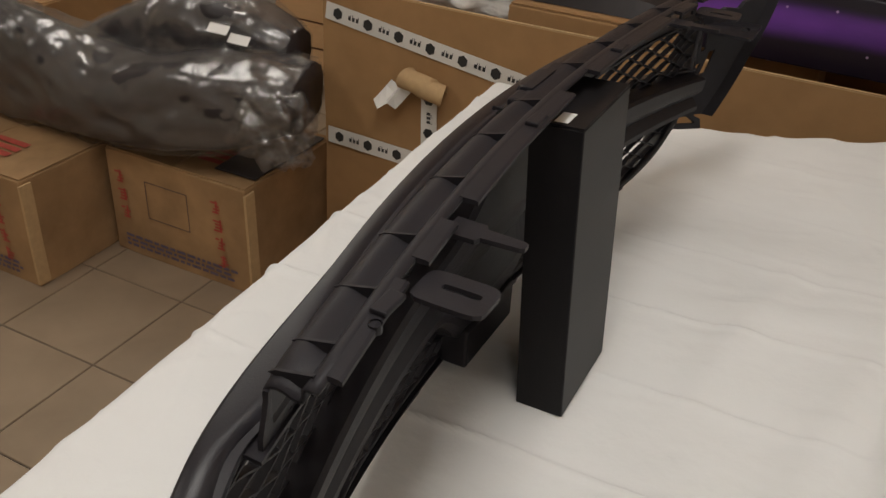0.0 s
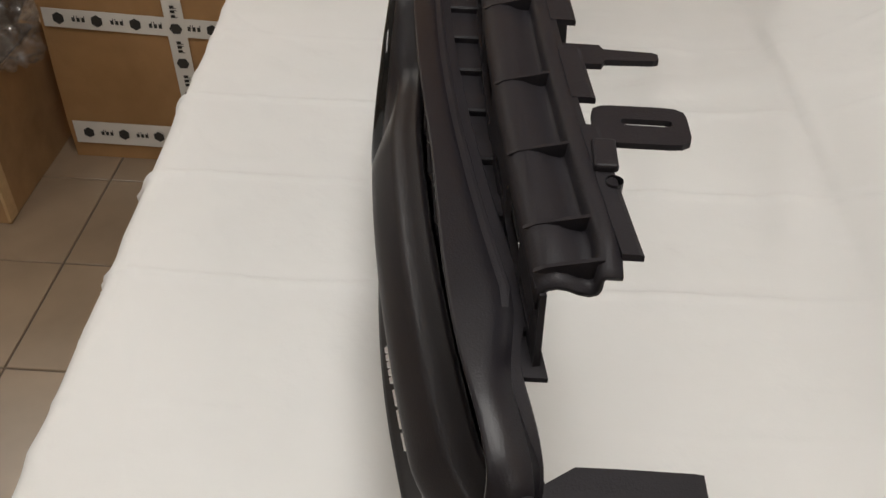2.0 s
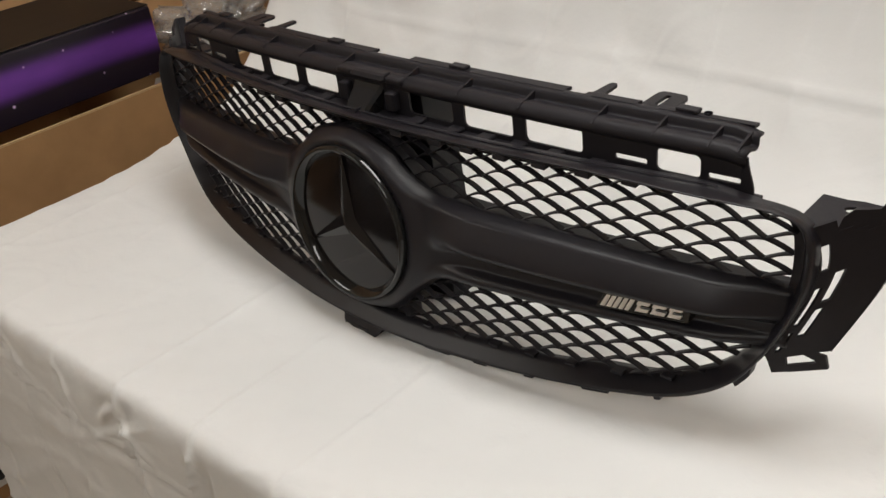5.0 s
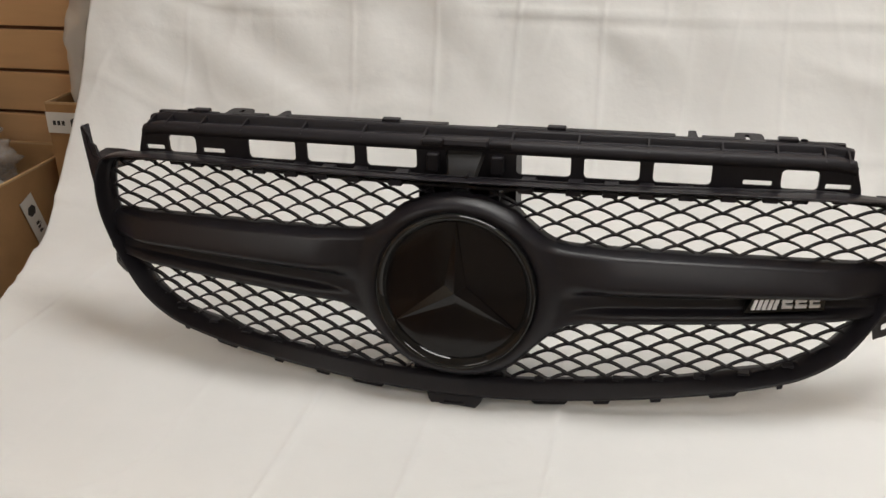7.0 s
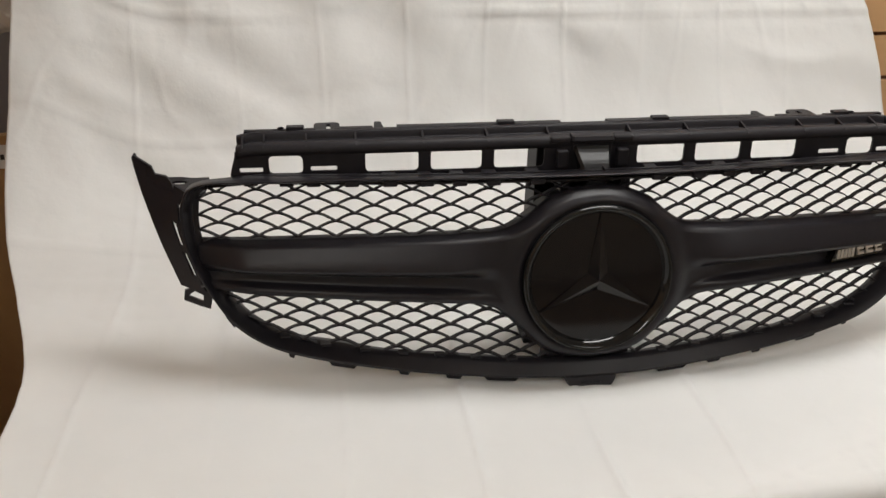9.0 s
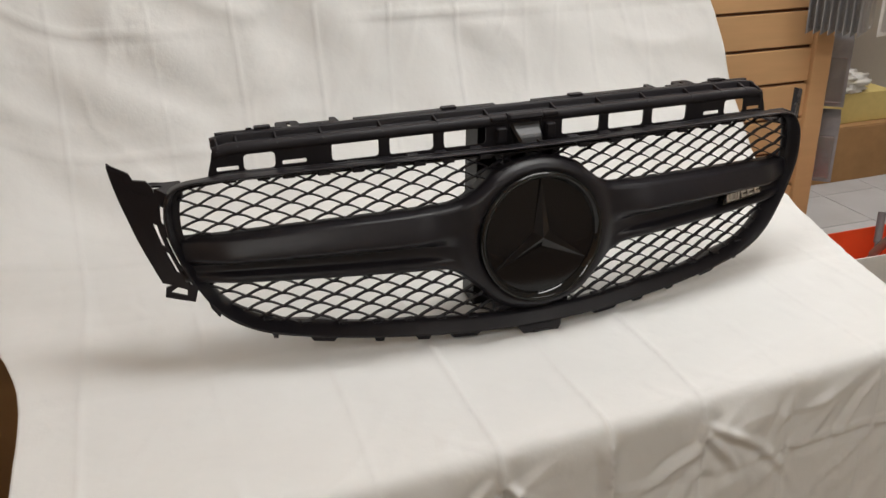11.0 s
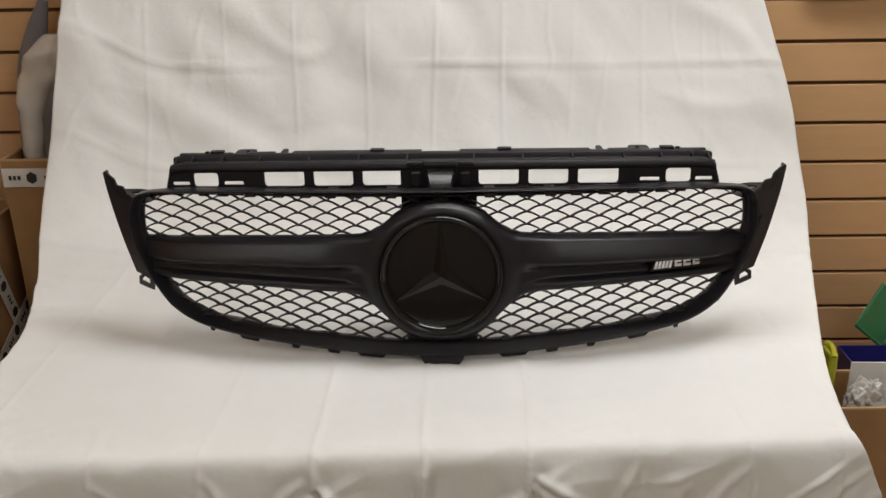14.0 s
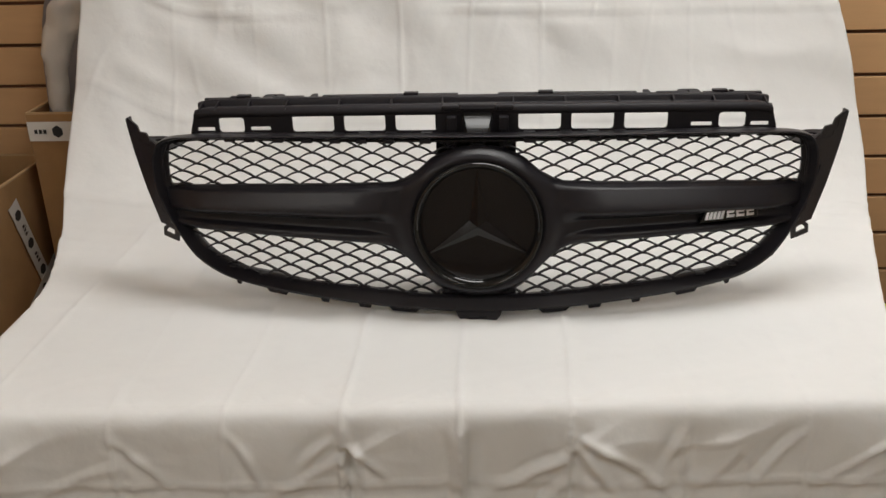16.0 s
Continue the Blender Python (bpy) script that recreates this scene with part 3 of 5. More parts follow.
def top_bar(th):
    """Upper carrier with windows: window wall, rolled ridge, ribbed channel and rear shelf."""
    X0 = 0.4365
    wins = []
    for s in (-1, 1):
        for a, b in ((0.059, 0.121), (0.136, 0.198), (0.213, 0.277)):
            wins.append((min(s * a, s * b), max(s * a, s * b), 0.2755, 0.3015))
        wins.append((min(s * 0.352, s * 0.393), max(s * 0.352, s * 0.393), 0.276, 0.2985))
        wins.append((min(s * 0.311, s * 0.343), max(s * 0.311, s * 0.343), 0.2785, 0.2845))
        wins.append((min(s * 0.4, s * 0.4285), max(s * 0.4, s * 0.4285), 0.2785, 0.2845))
    # window wall, cut by a fine lattice of columns and rows
    xs = sorted({-X0, X0, *[w[0] for w in wins], *[w[1] for w in wins], *[k * 0.02 for k in range(-22, 23)], *[w[0] + 0.0026 for w in wins], *[w[1] - 0.0026 for w in wins]})
    zs = [0.266, 0.2755, 0.276, 0.2785, 0.281, 0.2845, 0.29, 0.2945, 0.2975, 0.2985, 0.3015, 0.305]
    bm = bmesh.new()
    vt = {}
    def vert(x, z):
        k = (round(x, 5), round(z, 5))
        if k not in vt:
            xe = x * (1 - 0.016 * smooth(0.272, 0.305, z)) if abs(x) > X0 - 0.001 else x
            vt[k] = bm.verts.new((xe, bar_y(x), z + bar_z(x)))
        return vt[k]
    for a, b in zip(xs, xs[1:]):
        for c, d in zip(zs, zs[1:]):
            xm, zm = (a + b) / 2, (c + d) / 2
            cut = False
            for w in wins:
                if w[0] < xm < w[1] and w[2] < zm < w[3]:
                    cut = True
            if not cut:
                bm.faces.new((vert(a, c), vert(b, c), vert(b, d), vert(a, d)))
    for w in wins:
        rad = 0.0055 if w[3] - w[2] > 0.01 else 0.0018
        for cx, sx in ((w[0], 1), (w[1], -1)):
            for cz, sz in ((w[2], 1), (w[3], -1)):
                arc = [(cx + sx * rad * (1 - math.cos(q)), cz + sz * rad * (1 - math.sin(q))) for q in (math.pi / 2 * k / 5 for k in range(6))]
                bm.faces.new([bm.verts.new((x, bar_y(x), z + bar_z(x))) for x, z in [(cx, cz)] + arc])
    o = sub("window_wall", bm, M_PLASTIC2, th, "pierced strip with rows of rounded windows")
    s = o.modifiers.new("thick", "SOLIDIFY")
    s.thickness, s.offset = 0.003, 0
    # ridge, channel, shelf
    prof = [(0.0, 0.299), (-0.0008, 0.304), (0.0002, 0.3078), (0.003, 0.3104), (0.0075, 0.3117), (0.0125, 0.3112), (0.0175, 0.3094), (0.0225, 0.3085), (0.0252, 0.3095), (0.0262, 0.3115), (0.0266, 0.317), (0.028, 0.3183), (0.036, 0.3185)]
    n = 121
    rows = []
    for k in range(n):
        x = -X0 + 0.005 + (2 * X0 - 0.01) * k / (n - 1)
        e = smooth(X0 - 0.03, X0, abs(x))
        rows.append([(x, bar_y(x) + dy * (1 - 0.12 * e) , z + bar_z(x) - 0.004 * e) for dy, z in prof])
    o = sub("rolled_channel", grid_bm(rows), M_PLASTIC2, th, smooth=True)
    s = o.modifiers.new("thick", "SOLIDIFY")
    s.thickness, s.offset = 0.0028, 0
    # rear shelf plates in lengths, with raised tabs
    for s_ in (-1, 1):
        for a, b, dep in ((0.03, 0.235, 0.047), (0.265, 0.312, 0.045), (0.335, 0.423, 0.042)):
            rows = []
            for k in range(13):
                x = s_ * (a + (b - a) * k / 12)
                rows.append([(x, bar_y(x) + d, z + bar_z(x)) for d, z in ((0.033, 0.3166), (0.033, 0.3202), (dep - 0.002, 0.3202), (dep, 0.3194), (dep, 0.3166))])
            sub("rear_shelf", capped(grid_bm(rows, closed_v=True)), M_PLASTIC2, th)
        for a in (0.1, 0.36):
            y = bar_y(a)
            sub("locating_tab", box_bm(s_ * a - 0.011, s_ * a + 0.011, y + 0.034, y + 0.045, 0.3195 + bar_z(a), 0.3235 + bar_z(a), 0.0012), M_PLASTIC2, th)
        # ribs across the channel
        for a in (0.052, 0.128, 0.206, 0.287, 0.347, 0.398, 0.424):
            x, y, dz = s_ * a, bar_y(a), bar_z(a)
            bm = bmesh.new()
            for t in (-0.0011, 0.0011):
                bm.faces.new([bm.verts.new((x + t, y + d, z + dz)) for d, z in ((-0.002, 0.3095), (0.003, 0.3125), (0.0262, 0.3182), (0.0262, 0.305), (0.012, 0.3085))])
            va, vb = (list(f.verts) for f in list(bm.faces))
            for q in range(5):
                bm.faces.new((va[q], va[(q + 1) % 5], vb[(q + 1) % 5], vb[q]))
            sub("rib", bm, M_PLASTIC2, th)
        # clips between the strip and the surround
        for a in (0.075, 0.128, 0.168, 0.207, 0.25, 0.295, 0.34, 0.372, 0.415):
            x, y, dz = s_ * a, bar_y(a), bar_z(a)
            sub("clip", box_bm(x - 0.0085, x + 0.0085, yf(a, 0.27) - 0.001, y + 0.001, 0.2675 + dz, 0.2745 + dz, 0.0012, seg=1), M_PLASTIC2, th)
    # ledge joining strip to surround
    rows = []
    for k in range(81):
        x = -0.446 + 0.892 * k / 80
        zz = 0.2665 + bar_z(x)
        rows.append([(x, yf(x, 0.27) + 0.008, zz + 0.001), (x, yf(x, 0.27) + 0.008, zz + 0.0038), (x, bar_y(x) + 0.004, zz + 0.0038), (x, bar_y(x) + 0.004, zz + 0.001)])
    sub("ledge", capped(grid_bm(rows, closed_v=True)), M_PLASTIC2, th)
    # long slotted arm and short arm to the rear
    for s_ in (-1, 1):
        y = bar_y(0.321) + 0.044
        zz = 0.3105 + bar_z(0.321)
        rows = []
        for k in range(32):
            a = 2 * math.pi * (k + 0.5) / 32
            c, s = math.cos(a), math.sin(a)
            q = (abs(c) ** 6 + abs(s) ** 6) ** (-1 / 6)
            cx, cy = 0.321, y + 0.022
            ix, iy = cx - 0.002 + 0.0028 * c * q, cy + 0.003 + 0.0125 * s * q
            ox, oy = cx + 0.0165 * c * q, cy + 0.0235 * s * q
            rows.append([(s_ * ix, iy, zz + 0.0016), (s_ * ox, oy, zz + 0.0016), (s_ * ox, oy, zz - 0.0016), (s_ * ix, iy, zz - 0.0016)])
        sub("slotted_arm", grid_bm(rows, closed_u=True, closed_v=True), M_PLASTIC2, th, "flat rear arm with a long slot")
        y = bar_y(0.256)
        rows = []
        for d, w in ((0.036, 0.011), (0.058, 0.0105), (0.06, 0.006), (0.086, 0.0045), (0.089, 0.003)):
            rows.append([(s_ * 0.256 - w, y + d, zz), (s_ * 0.256 + w, y + d, zz), (s_ * 0.256 + w, y + d, zz + 0.0034), (s_ * 0.256 - w, y + d, zz + 0.0034)])
        sub("short_arm", capped(grid_bm(rows, closed_v=True)), M_PLASTIC2, th, "narrow rear arm")
        sub("screw_boss", tube_bm([(s_ * 0.378, bar_y(0.378) + 0.04, 0.316 + bar_z(0.378)), (s_ * 0.378, bar_y(0.378) + 0.04, 0.3215 + bar_z(0.378))], 0.004, 12), M_PLASTIC, th)


def centre_mount(th):
    """Stepped sensor bracket in the middle of the upper carrier, and the foot under the surround."""
    rows = []
    for z, hw, y0 in ((0.3145, 0.026, 0.07), (0.3135, 0.0265, 0.0655), (0.309, 0.027, 0.0635), (0.3065, 0.0275, 0.0645), (0.305, 0.0275, 0.068), (0.29, 0.0275, 0.07), (0.264, 0.0275, 0.07)):
        rows.append([(-hw, 0.079, z), (-hw, y0 + 0.003, z), (-hw + 0.003, y0, z), (hw - 0.003, y0, z), (hw, y0 + 0.003, z), (hw, 0.079, z)])
    sub("centre_bracket", capped(grid_bm(rows, closed_v=True)), M_PLASTIC2, th)
    rows = []
    for k in range(11):
        f = k / 10
        z, y, hw = 0.3015 - 0.034 * f, 0.0665 - 0.03 * math.sin(f * math.pi * 0.5) ** 1.3, 0.0245 - 0.0095 * f
        rows.append([(-hw, 0.073, z), (-hw, y + 0.006, z), (-hw + 0.004, y, z), (hw - 0.004, y, z), (hw, y + 0.006, z), (hw, 0.073, z)])
    o = sub("camera_housing", capped(grid_bm(rows, closed_v=True)), M_COVER, th, "glossy black tapered cover", smooth=False)
    sub("cover_slot", box_bm(0.0068, 0.0082, 0.0358, 0.05, 0.268, 0.2825, 0.0004, seg=1), M_PLASTIC2, o)
    rows = []
    for k in range(24):
        a = 2 * math.pi * k / 24
        rows.append([(r * math.cos(a), 0.044 + d, 0.2555 + r * math.sin(a) * 0.75) for r, d in ((0.0005, -0.014), (0.006, -0.0135), (0.0115, -0.01), (0.0145, -0.004), (0.0155, 0.004), (0.0155, 0.02))])
    sub("dome_sensor", grid_bm(rows, closed_u=True), M_COVER, th, "small dark domed sensor", smooth=True)
    for s_ in (-1, 1):
        sub("shoulder", box_bm(s_ * 0.04 - 0.0125, s_ * 0.04 + 0.0125, 0.067, 0.08, 0.3045, 0.3125, 0.0025), M_PLASTIC2, th)
        sub("side_lug", box_bm(s_ * 0.038 - 0.007, s_ * 0.038 + 0.007, 0.06, 0.073, 0.276, 0.2975, 0.002), M_PLASTIC2, th)
        sub("stay", box_bm(s_ * 0.038 - 0.006, s_ * 0.038 + 0.006, 0.044, 0.075, 0.25, 0.27, 0.001), M_PLASTIC2, th)
    # lower foot: a tapered block with a slot
    outline = [(-0.037, 0.018), (-0.032, 0.0085), (-0.0245, 0.0012), (0.0245, 0.0012), (0.032, 0.0085), (0.037, 0.018)]
    foot = sub("foot", plate_bm(outline, lambda x, z: -0.0115 + 0.75 * z, 0.014), M_PLASTIC2, th)
    sub("foot_lip", box_bm(-0.013, 0.013, -0.0095, -0.005, 0.0055, 0.0075, 0.0006, seg=1), M_PLASTIC, foot)
    sub("centre_column", box_bm(-0.056, 0.056, 0.02, 0.05, 0.02, 0.066, 0.003), M_PLASTIC2, th)


def bottom_tabs(th):
    """Rearward lugs along the lower edge, each with slanted ends."""
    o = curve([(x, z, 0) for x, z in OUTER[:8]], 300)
    def edge(a):
        return min(o, key=lambda q: abs(q.x - a)).y
    for s_ in (-1, 1):
        for a, b in ((0.0865, 0.1405), (0.162, 0.187), (0.229, 0.2455), (0.2935, 0.335), (0.374, 0.383), (0.446, 0.462)):
            n = 7
            rows = []
            for k in range(n):
                x = a + (b - a) * k / (n - 1)
                z, y = edge(x), yf(x, edge(x))
                drop = 0.0098 * smooth(0.0, 0.12, k / (n - 1)) * smooth(1.0, 0.88, k / (n - 1)) if 0 < k < n - 1 else 0.0
                rows.append([(s_ * x, y + 0.003, z + 0.005), (s_ * x, y + 0.004, z - drop), (s_ * x, y + 0.016, z - drop), (s_ * x, y + 0.016, z + 0.005)])
            sub("edge_tab", capped(grid_bm(rows, closed_v=True)), M_PLASTIC2, th)
        # shallow clips where the mesh meets the lower surround
        for a in (0.1, 0.146, 0.192, 0.238, 0.285, 0.335, 0.385):
            z = min(INNER_LOW, key=lambda q: abs(q.x - a)).y
            sub("mesh_clip", box_bm(s_ * a - 0.0065, s_ * a + 0.0065, yf(a, z) + 0.006, yf(a, z) + 0.016, z - 0.001, z + 0.0022, 0.0006, seg=1), M_PLASTIC2, th)


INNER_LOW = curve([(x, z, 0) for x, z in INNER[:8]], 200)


def ear_y(x, z):
    ax = abs(x)
    return 0.096 + (ax - 0.487) * 0.97 + 0.004 * smooth(0.2, 0.1, z)


def side_bracket(th, s_):
    """Outer wing bracket: bent plate with slots, upper flange with a hole, lower tab."""
    bm = bmesh.new()
    # bands from the surround to the outer edge, leaving slots open
    inner = curve([(0.489, 0.245, 0), (0.495, 0.225, 0), (0.498, 0.2, 0), (0.494, 0.172, 0), (0.483, 0.14, 0), (0.472, 0.112, 0)], 25)
    outer = curve([(0.5655, 0.271, 0), (0.5628, 0.2545, 0), (0.557, 0.228, 0), (0.5475, 0.196, 0), (0.5355, 0.159, 0), (0.5155, 0.1105, 0)], 25)
    rows = []
    for a, b in zip(inner, outer):
        rows.append([a.lerp(b, f) for f in (0, 0.09, 0.17, 0.26, 0.38, 0.5, 0.62, 0.75, 0.88, 1)])
    vt = [[bm.verts.new((s_ * p.x, ear_y(p.x, p.y), p.y)) for p in r] for r in rows]
    for i in range(24):
        for j in range(9):
            if i < 5 and j > 2 and rows[i][j].y > 0.243 + 0.05 * smooth(0.53, 0.56, rows[i][j].x):
                continue
            if j == 1 and (5 <= i <= 9 or 13 <= i <= 18 or 20 <= i <= 22):
                continue
            if j == 3 and (11 <= i <= 15 or 17 <= i <= 20):
                continue
            bm.faces.new((vt[i][j], vt[i + 1][j], vt[i + 1][j + 1], vt[i][j + 1]))
    plate = sub("side_bracket", bm, M_PLASTIC2, th, "bent outer bracket with slots and a lug")
    m = plate.modifiers.new("thick", "SOLIDIFY")
    m.thickness, m.offset = 0.003, 0
    # upper flange with a hole
    n = 20
    hx, hy = 0.51, 0.162
    rows = []
    for k in range(n):
        a = 2 * math.pi * k / n
        c, s = math.cos(a), math.sin(a)
        ex = max(-0.036, min(0.026, 0.044 * c))
        ey = max(-0.05, min(0.016, (0.04 if s > 0 else 0.062) * s))
        ex = min(ex, 0.485 + (hy + ey - 0.096) / 0.97 - hx)
        rows.append([(s_ * (hx + 0.0105 * c), hy + 0.0062 * s, 0.2385), (s_ * (hx + ex), hy + ey, 0.2385 + 0.002 * (ex > 0)), (s_ * (hx + ex), hy + ey, 0.235), (s_ * (hx + 0.0105 * c), hy + 0.0062 * s, 0.2355)])
    sub("top_flange", grid_bm(rows, closed_u=True, closed_v=True), M_PLASTIC2, plate, "flat flange with an oval hole")
    # hooked tip
    bm = plate_bm([(s_ * x, z) for x, z in ((0.5095, 0.2375), (0.556, 0.2375), (0.5635, 0.255), (0.566, 0.2725), (0.5628, 0.2735), (0.5395, 0.2662), (0.5355, 0.2575), (0.5195, 0.2595), (0.5135, 0.2535))], lambda x, z: ear_y(x, z) - 0.001, 0.005)
    sub("tip", bm, M_PLASTIC2, plate)
    # outer return edge
    rows = [[(s_ * (p.x + e), ear_y(p.x, p.y) + d, p.y) for e, d in ((0.0015, -0.0015), (0.0015, 0.016), (-0.0015, 0.016), (-0.0015, -0.0015))] for p in outer]
    sub("return_edge", grid_bm(rows, closed_v=True), M_PLASTIC2, plate)
    # lower tab with a slot
    bm = bmesh.new()
    for pts in (((0.472, 0.116), (0.5065, 0.1155), (0.505, 0.1095), (0.474, 0.1075)), ((0.474, 0.108), (0.486, 0.1085), (0.488, 0.091), (0.478, 0.092)), ((0.486, 0.0985), (0.509, 0.0975), (0.5155, 0.0885), (0.4885, 0.0905)), ((0.4975, 0.1095), (0.5045, 0.1095), (0.513, 0.1035), (0.5155, 0.0885), (0.5085, 0.0935), (0.5065, 0.1))):
        plate_bm([(s_ * x, z) for x, z in pts], lambda x, z: ear_y(x, z) - 0.001, 0.004, bm)
    sub("lower_tab", bm, M_PLASTIC2, plate)


def badge_plate(th):
    """Small name plate on the crossbar: five slanted chrome bars and plain chrome blocks."""
    def face(x, z):
        return yf(x, z) - 0.0135
    bm = plate_bm([(0.324, 0.142), (0.411, 0.143), (0.4125, 0.1615), (0.3335, 0.1615)], lambda x, z: face(x, z) - 0.0035, 0.014)
    base = sub("name_plate", bm, M_PLATE, th, "small black name plate with chrome bars")
    def chrome(pts):
        return plate_bm(pts, lambda x, z: face(x, z) - 0.0055 + 0.42 * (z - 0.152), 0.003)
    for k in range(5):
        x = 0.3305 + k * 0.0058
        sub("bar", chrome([(x, 0.147), (x + 0.0042, 0.147), (x + 0.0078, 0.157), (x + 0.0036, 0.157)]), M_CHROME, base, "chrome slanted bar")
    for x, w in ((0.3635, 0.0115), (0.378, 0.0125), (0.3935, 0.0115)):
        for z in (0.148, 0.1537):
            sub("bar", chrome([(x, z), (x + w, z), (x + w + 0.0012, z + 0.003), (x + 0.0012, z + 0.003)]), M_CHROME, base, "chrome block")
        sub("bar", chrome([(x + 0.0005, 0.148), (x + 0.0035, 0.148), (x + 0.0049, 0.1567), (x + 0.0019, 0.1567)]), M_CHROME, base, "chrome block")


def grille():
    th = thing("car_grille", "satin black car radiator grille with round badge, propped upright", "grille")
    rim(th), crossbar(th), rear_carrier(th), mesh_panels(th), badge(th), top_bar(th), centre_mount(th), bottom_tabs(th), badge_plate(th)
    side_bracket(th, -1), side_bracket(th, 1)


grille()


# ---- prop box behind the grille ----
def prop_box():
    th = thing("prop_box", "tall narrow black card box standing behind the grille", "box", (-0.0035, 0.131, 0.004))
    th.rotation_euler = (radians(3.2), 0, 0)
    body = sub("body", box_bm(-0.06, 0.06, -0.024, 0.024, 0.0, 0.296, 0.0012), M_BLACKCARD, th)
    sub("lid_flap", box_bm(-0.0595, 0.0595, -0.0235, 0.0235, 0.2965, 0.298, 0.0005), M_BLACKCARD, th, "closed black lid with a worn edge")
    # the lid's highlight, painted as a thin white patch
    sub("label", box_bm(0.033, 0.055, -0.004, 0.008, 0.2982, 0.2986), M_LABEL, th, "small white patch painted as the lid's highlight")


prop_box()


# ---- cartons ----
def worn(bm, amount, seed, cuts=5):
    """Dents and bows the sheets of a box."""
    bmesh.ops.subdivide_edges(bm, edges=bm.edges[:], cuts=cuts, use_grid_fill=True)
    for v in bm.verts:
        v.co += Vector((noise.noise(v.co * 4 + Vector((seed, 0, 0))), noise.noise(v.co * 4 + Vector((0, seed, 0))), noise.noise(v.co * 5 + Vector((0, 0, seed))))) * amount
    return bm


def open_carton(name, label, x0, x1, y0, y1, z1, m=None, dent=0.006, flaps=(), z0=FLOOR):
    m = m or M_CARD
    th = thing(name, label, "carton", ((x0 + x1) / 2, (y0 + y1) / 2, z0))
    hx, hy, h, t = (x1 - x0) / 2, (y1 - y0) / 2, z1 - z0, 0.006
    for bx in ((hx - t, hx, -hy, hy), (-hx, -hx + t, -hy, hy), (-hx + t, hx - t, hy - t, hy), (-hx + t, hx - t, -hy, -hy + t)):
        sub("side_panel", worn(box_bm(bx[0], bx[1], bx[2], bx[3], 0, h), dent, 3.1, 6), m, th, smooth=False)
        sub("top_edge", worn(box_bm(bx[0] - 0.0006, bx[1] + 0.0006, bx[2], bx[3], h, h + 0.004), dent, 3.1, 6), M_CARD_IN, th, "pale cut edge")
    sub("bottom_panel", box_bm(-hx + t, hx - t, -hy + t, hy - t, 0, t), m, th)
    return th


def closed_carton(name, label, x0, x1, y0, y1, z0, z1, m=None, dent=0.006, seed=2.0, turn=0.0, category="carton"):
    th = thing(name, label, category, ((x0 + x1) / 2, (y0 + y1) / 2, z0), turn)
    hx, hy, h = (x1 - x0) / 2, (y1 - y0) / 2, z1 - z0
    sub("body", worn(box_bm(-hx, hx, -hy, hy, 0, h, 0.004), dent, seed, 4), m or M_CARD, th)
    if m is None or m is M_CARD or m is M_CARD_OLD:
        for s_ in (-1, 1):
            sub("top_flap", worn(box_bm(-hx + 0.004, hx - 0.004, min(s_ * 0.0015, s_ * (hy - 0.004)), max(s_ * 0.0015, s_ * (hy - 0.004)), h + 0.0015, h + 0.0045), dent * 0.4, seed, 4), m or M_CARD, th)
    return th, hx, hy, h


def tape_strip(th, a, b, width, x, parent_label="printed white parcel tape"):
    """Tape on a face x = const from a to b (y, z), with dark hexagons and bars printed on it."""
    (ya, za), (yb, zb) = a, b
    ln = math.hypot(yb - ya, zb - za)
    dy, dz = (yb - ya) / ln, (zb - za) / ln
    ny, nz = -dz, dy
    n = max(4, int(ln / 0.03))
    def P(s, w, e):
        return (x + e + 0.0009 * noise.noise((s * 30, w * 40, za)), ya + dy * s + ny * w, za + dz * s + nz * w)
    rows = [[P(ln * k / n, w, e) for w, e in ((-width / 2, 0.0), (-width / 2, 0.0012), (0, 0.0014), (width / 2, 0.0012), (width / 2, 0.0))] for k in range(n + 1)]
    strip = sub("tape", grid_bm(rows), M_TAPE, th, parent_label)
    s = 0.02
    k = 0
    while s < ln - 0.03:
        bm = bmesh.new()
        if k % 2 == 0:
            c = s + 0.014
            bm.faces.new([bm.verts.new(P(c + 0.0135 * math.cos(q), 0.0145 * math.sin(q), 0.0024)) for q in (math.pi / 6 + math.pi / 3 * i for i in range(6))])
            sub("print", bm, M_PRINT, strip, "dark hexagon print")
        else:
            for i in range(3):
                c = s + 0.002 + i * 0.0105
                vs = [P(c, -0.005, 0.0024), P(c + 0.007, -0.005, 0.0024), P(c + 0.007, 0.005, 0.0024), P(c, 0.005, 0.0024)]
                bm.faces.new([bm.verts.new(v) for v in vs])
                c2 = c + (0.0055 if i != 1 else 0)
                bm.faces.new([bm.verts.new(P(c2 + q[0], q[1], 0.0025)) for q in ((0, 0.003), (0.0016, 0.003), (0.0016, 0.010), (0, 0.010))])
            sub("print", bm, M_PRINT, strip, "dark bars of print")
        s += 0.042
        k += 1


big = open_carton("carton", "long open brown carton with printed white tape, packed with parts", -1.53, -1.07, -0.885, 0.87, -0.004, dent=0.005)
FX = 0.23
tape_strip(big, (-0.865, 0.69), (0.025, 0.565), 0.042, FX + 0.004)
tape_strip(big, (-0.865, 0.37), (0.125, 0.335), 0.044, FX + 0.004)
tape_strip(big, (-0.58, 0.56), (-0.565, 0.0), 0.042, FX + 0.0055)
tape_strip(big, (-0.865, 0.075), (0.6, 0.055), 0.06, FX + 0.004)
tape_strip(big, (0.66, 0.7), (0.8, 0.3), 0.042, FX + 0.004)
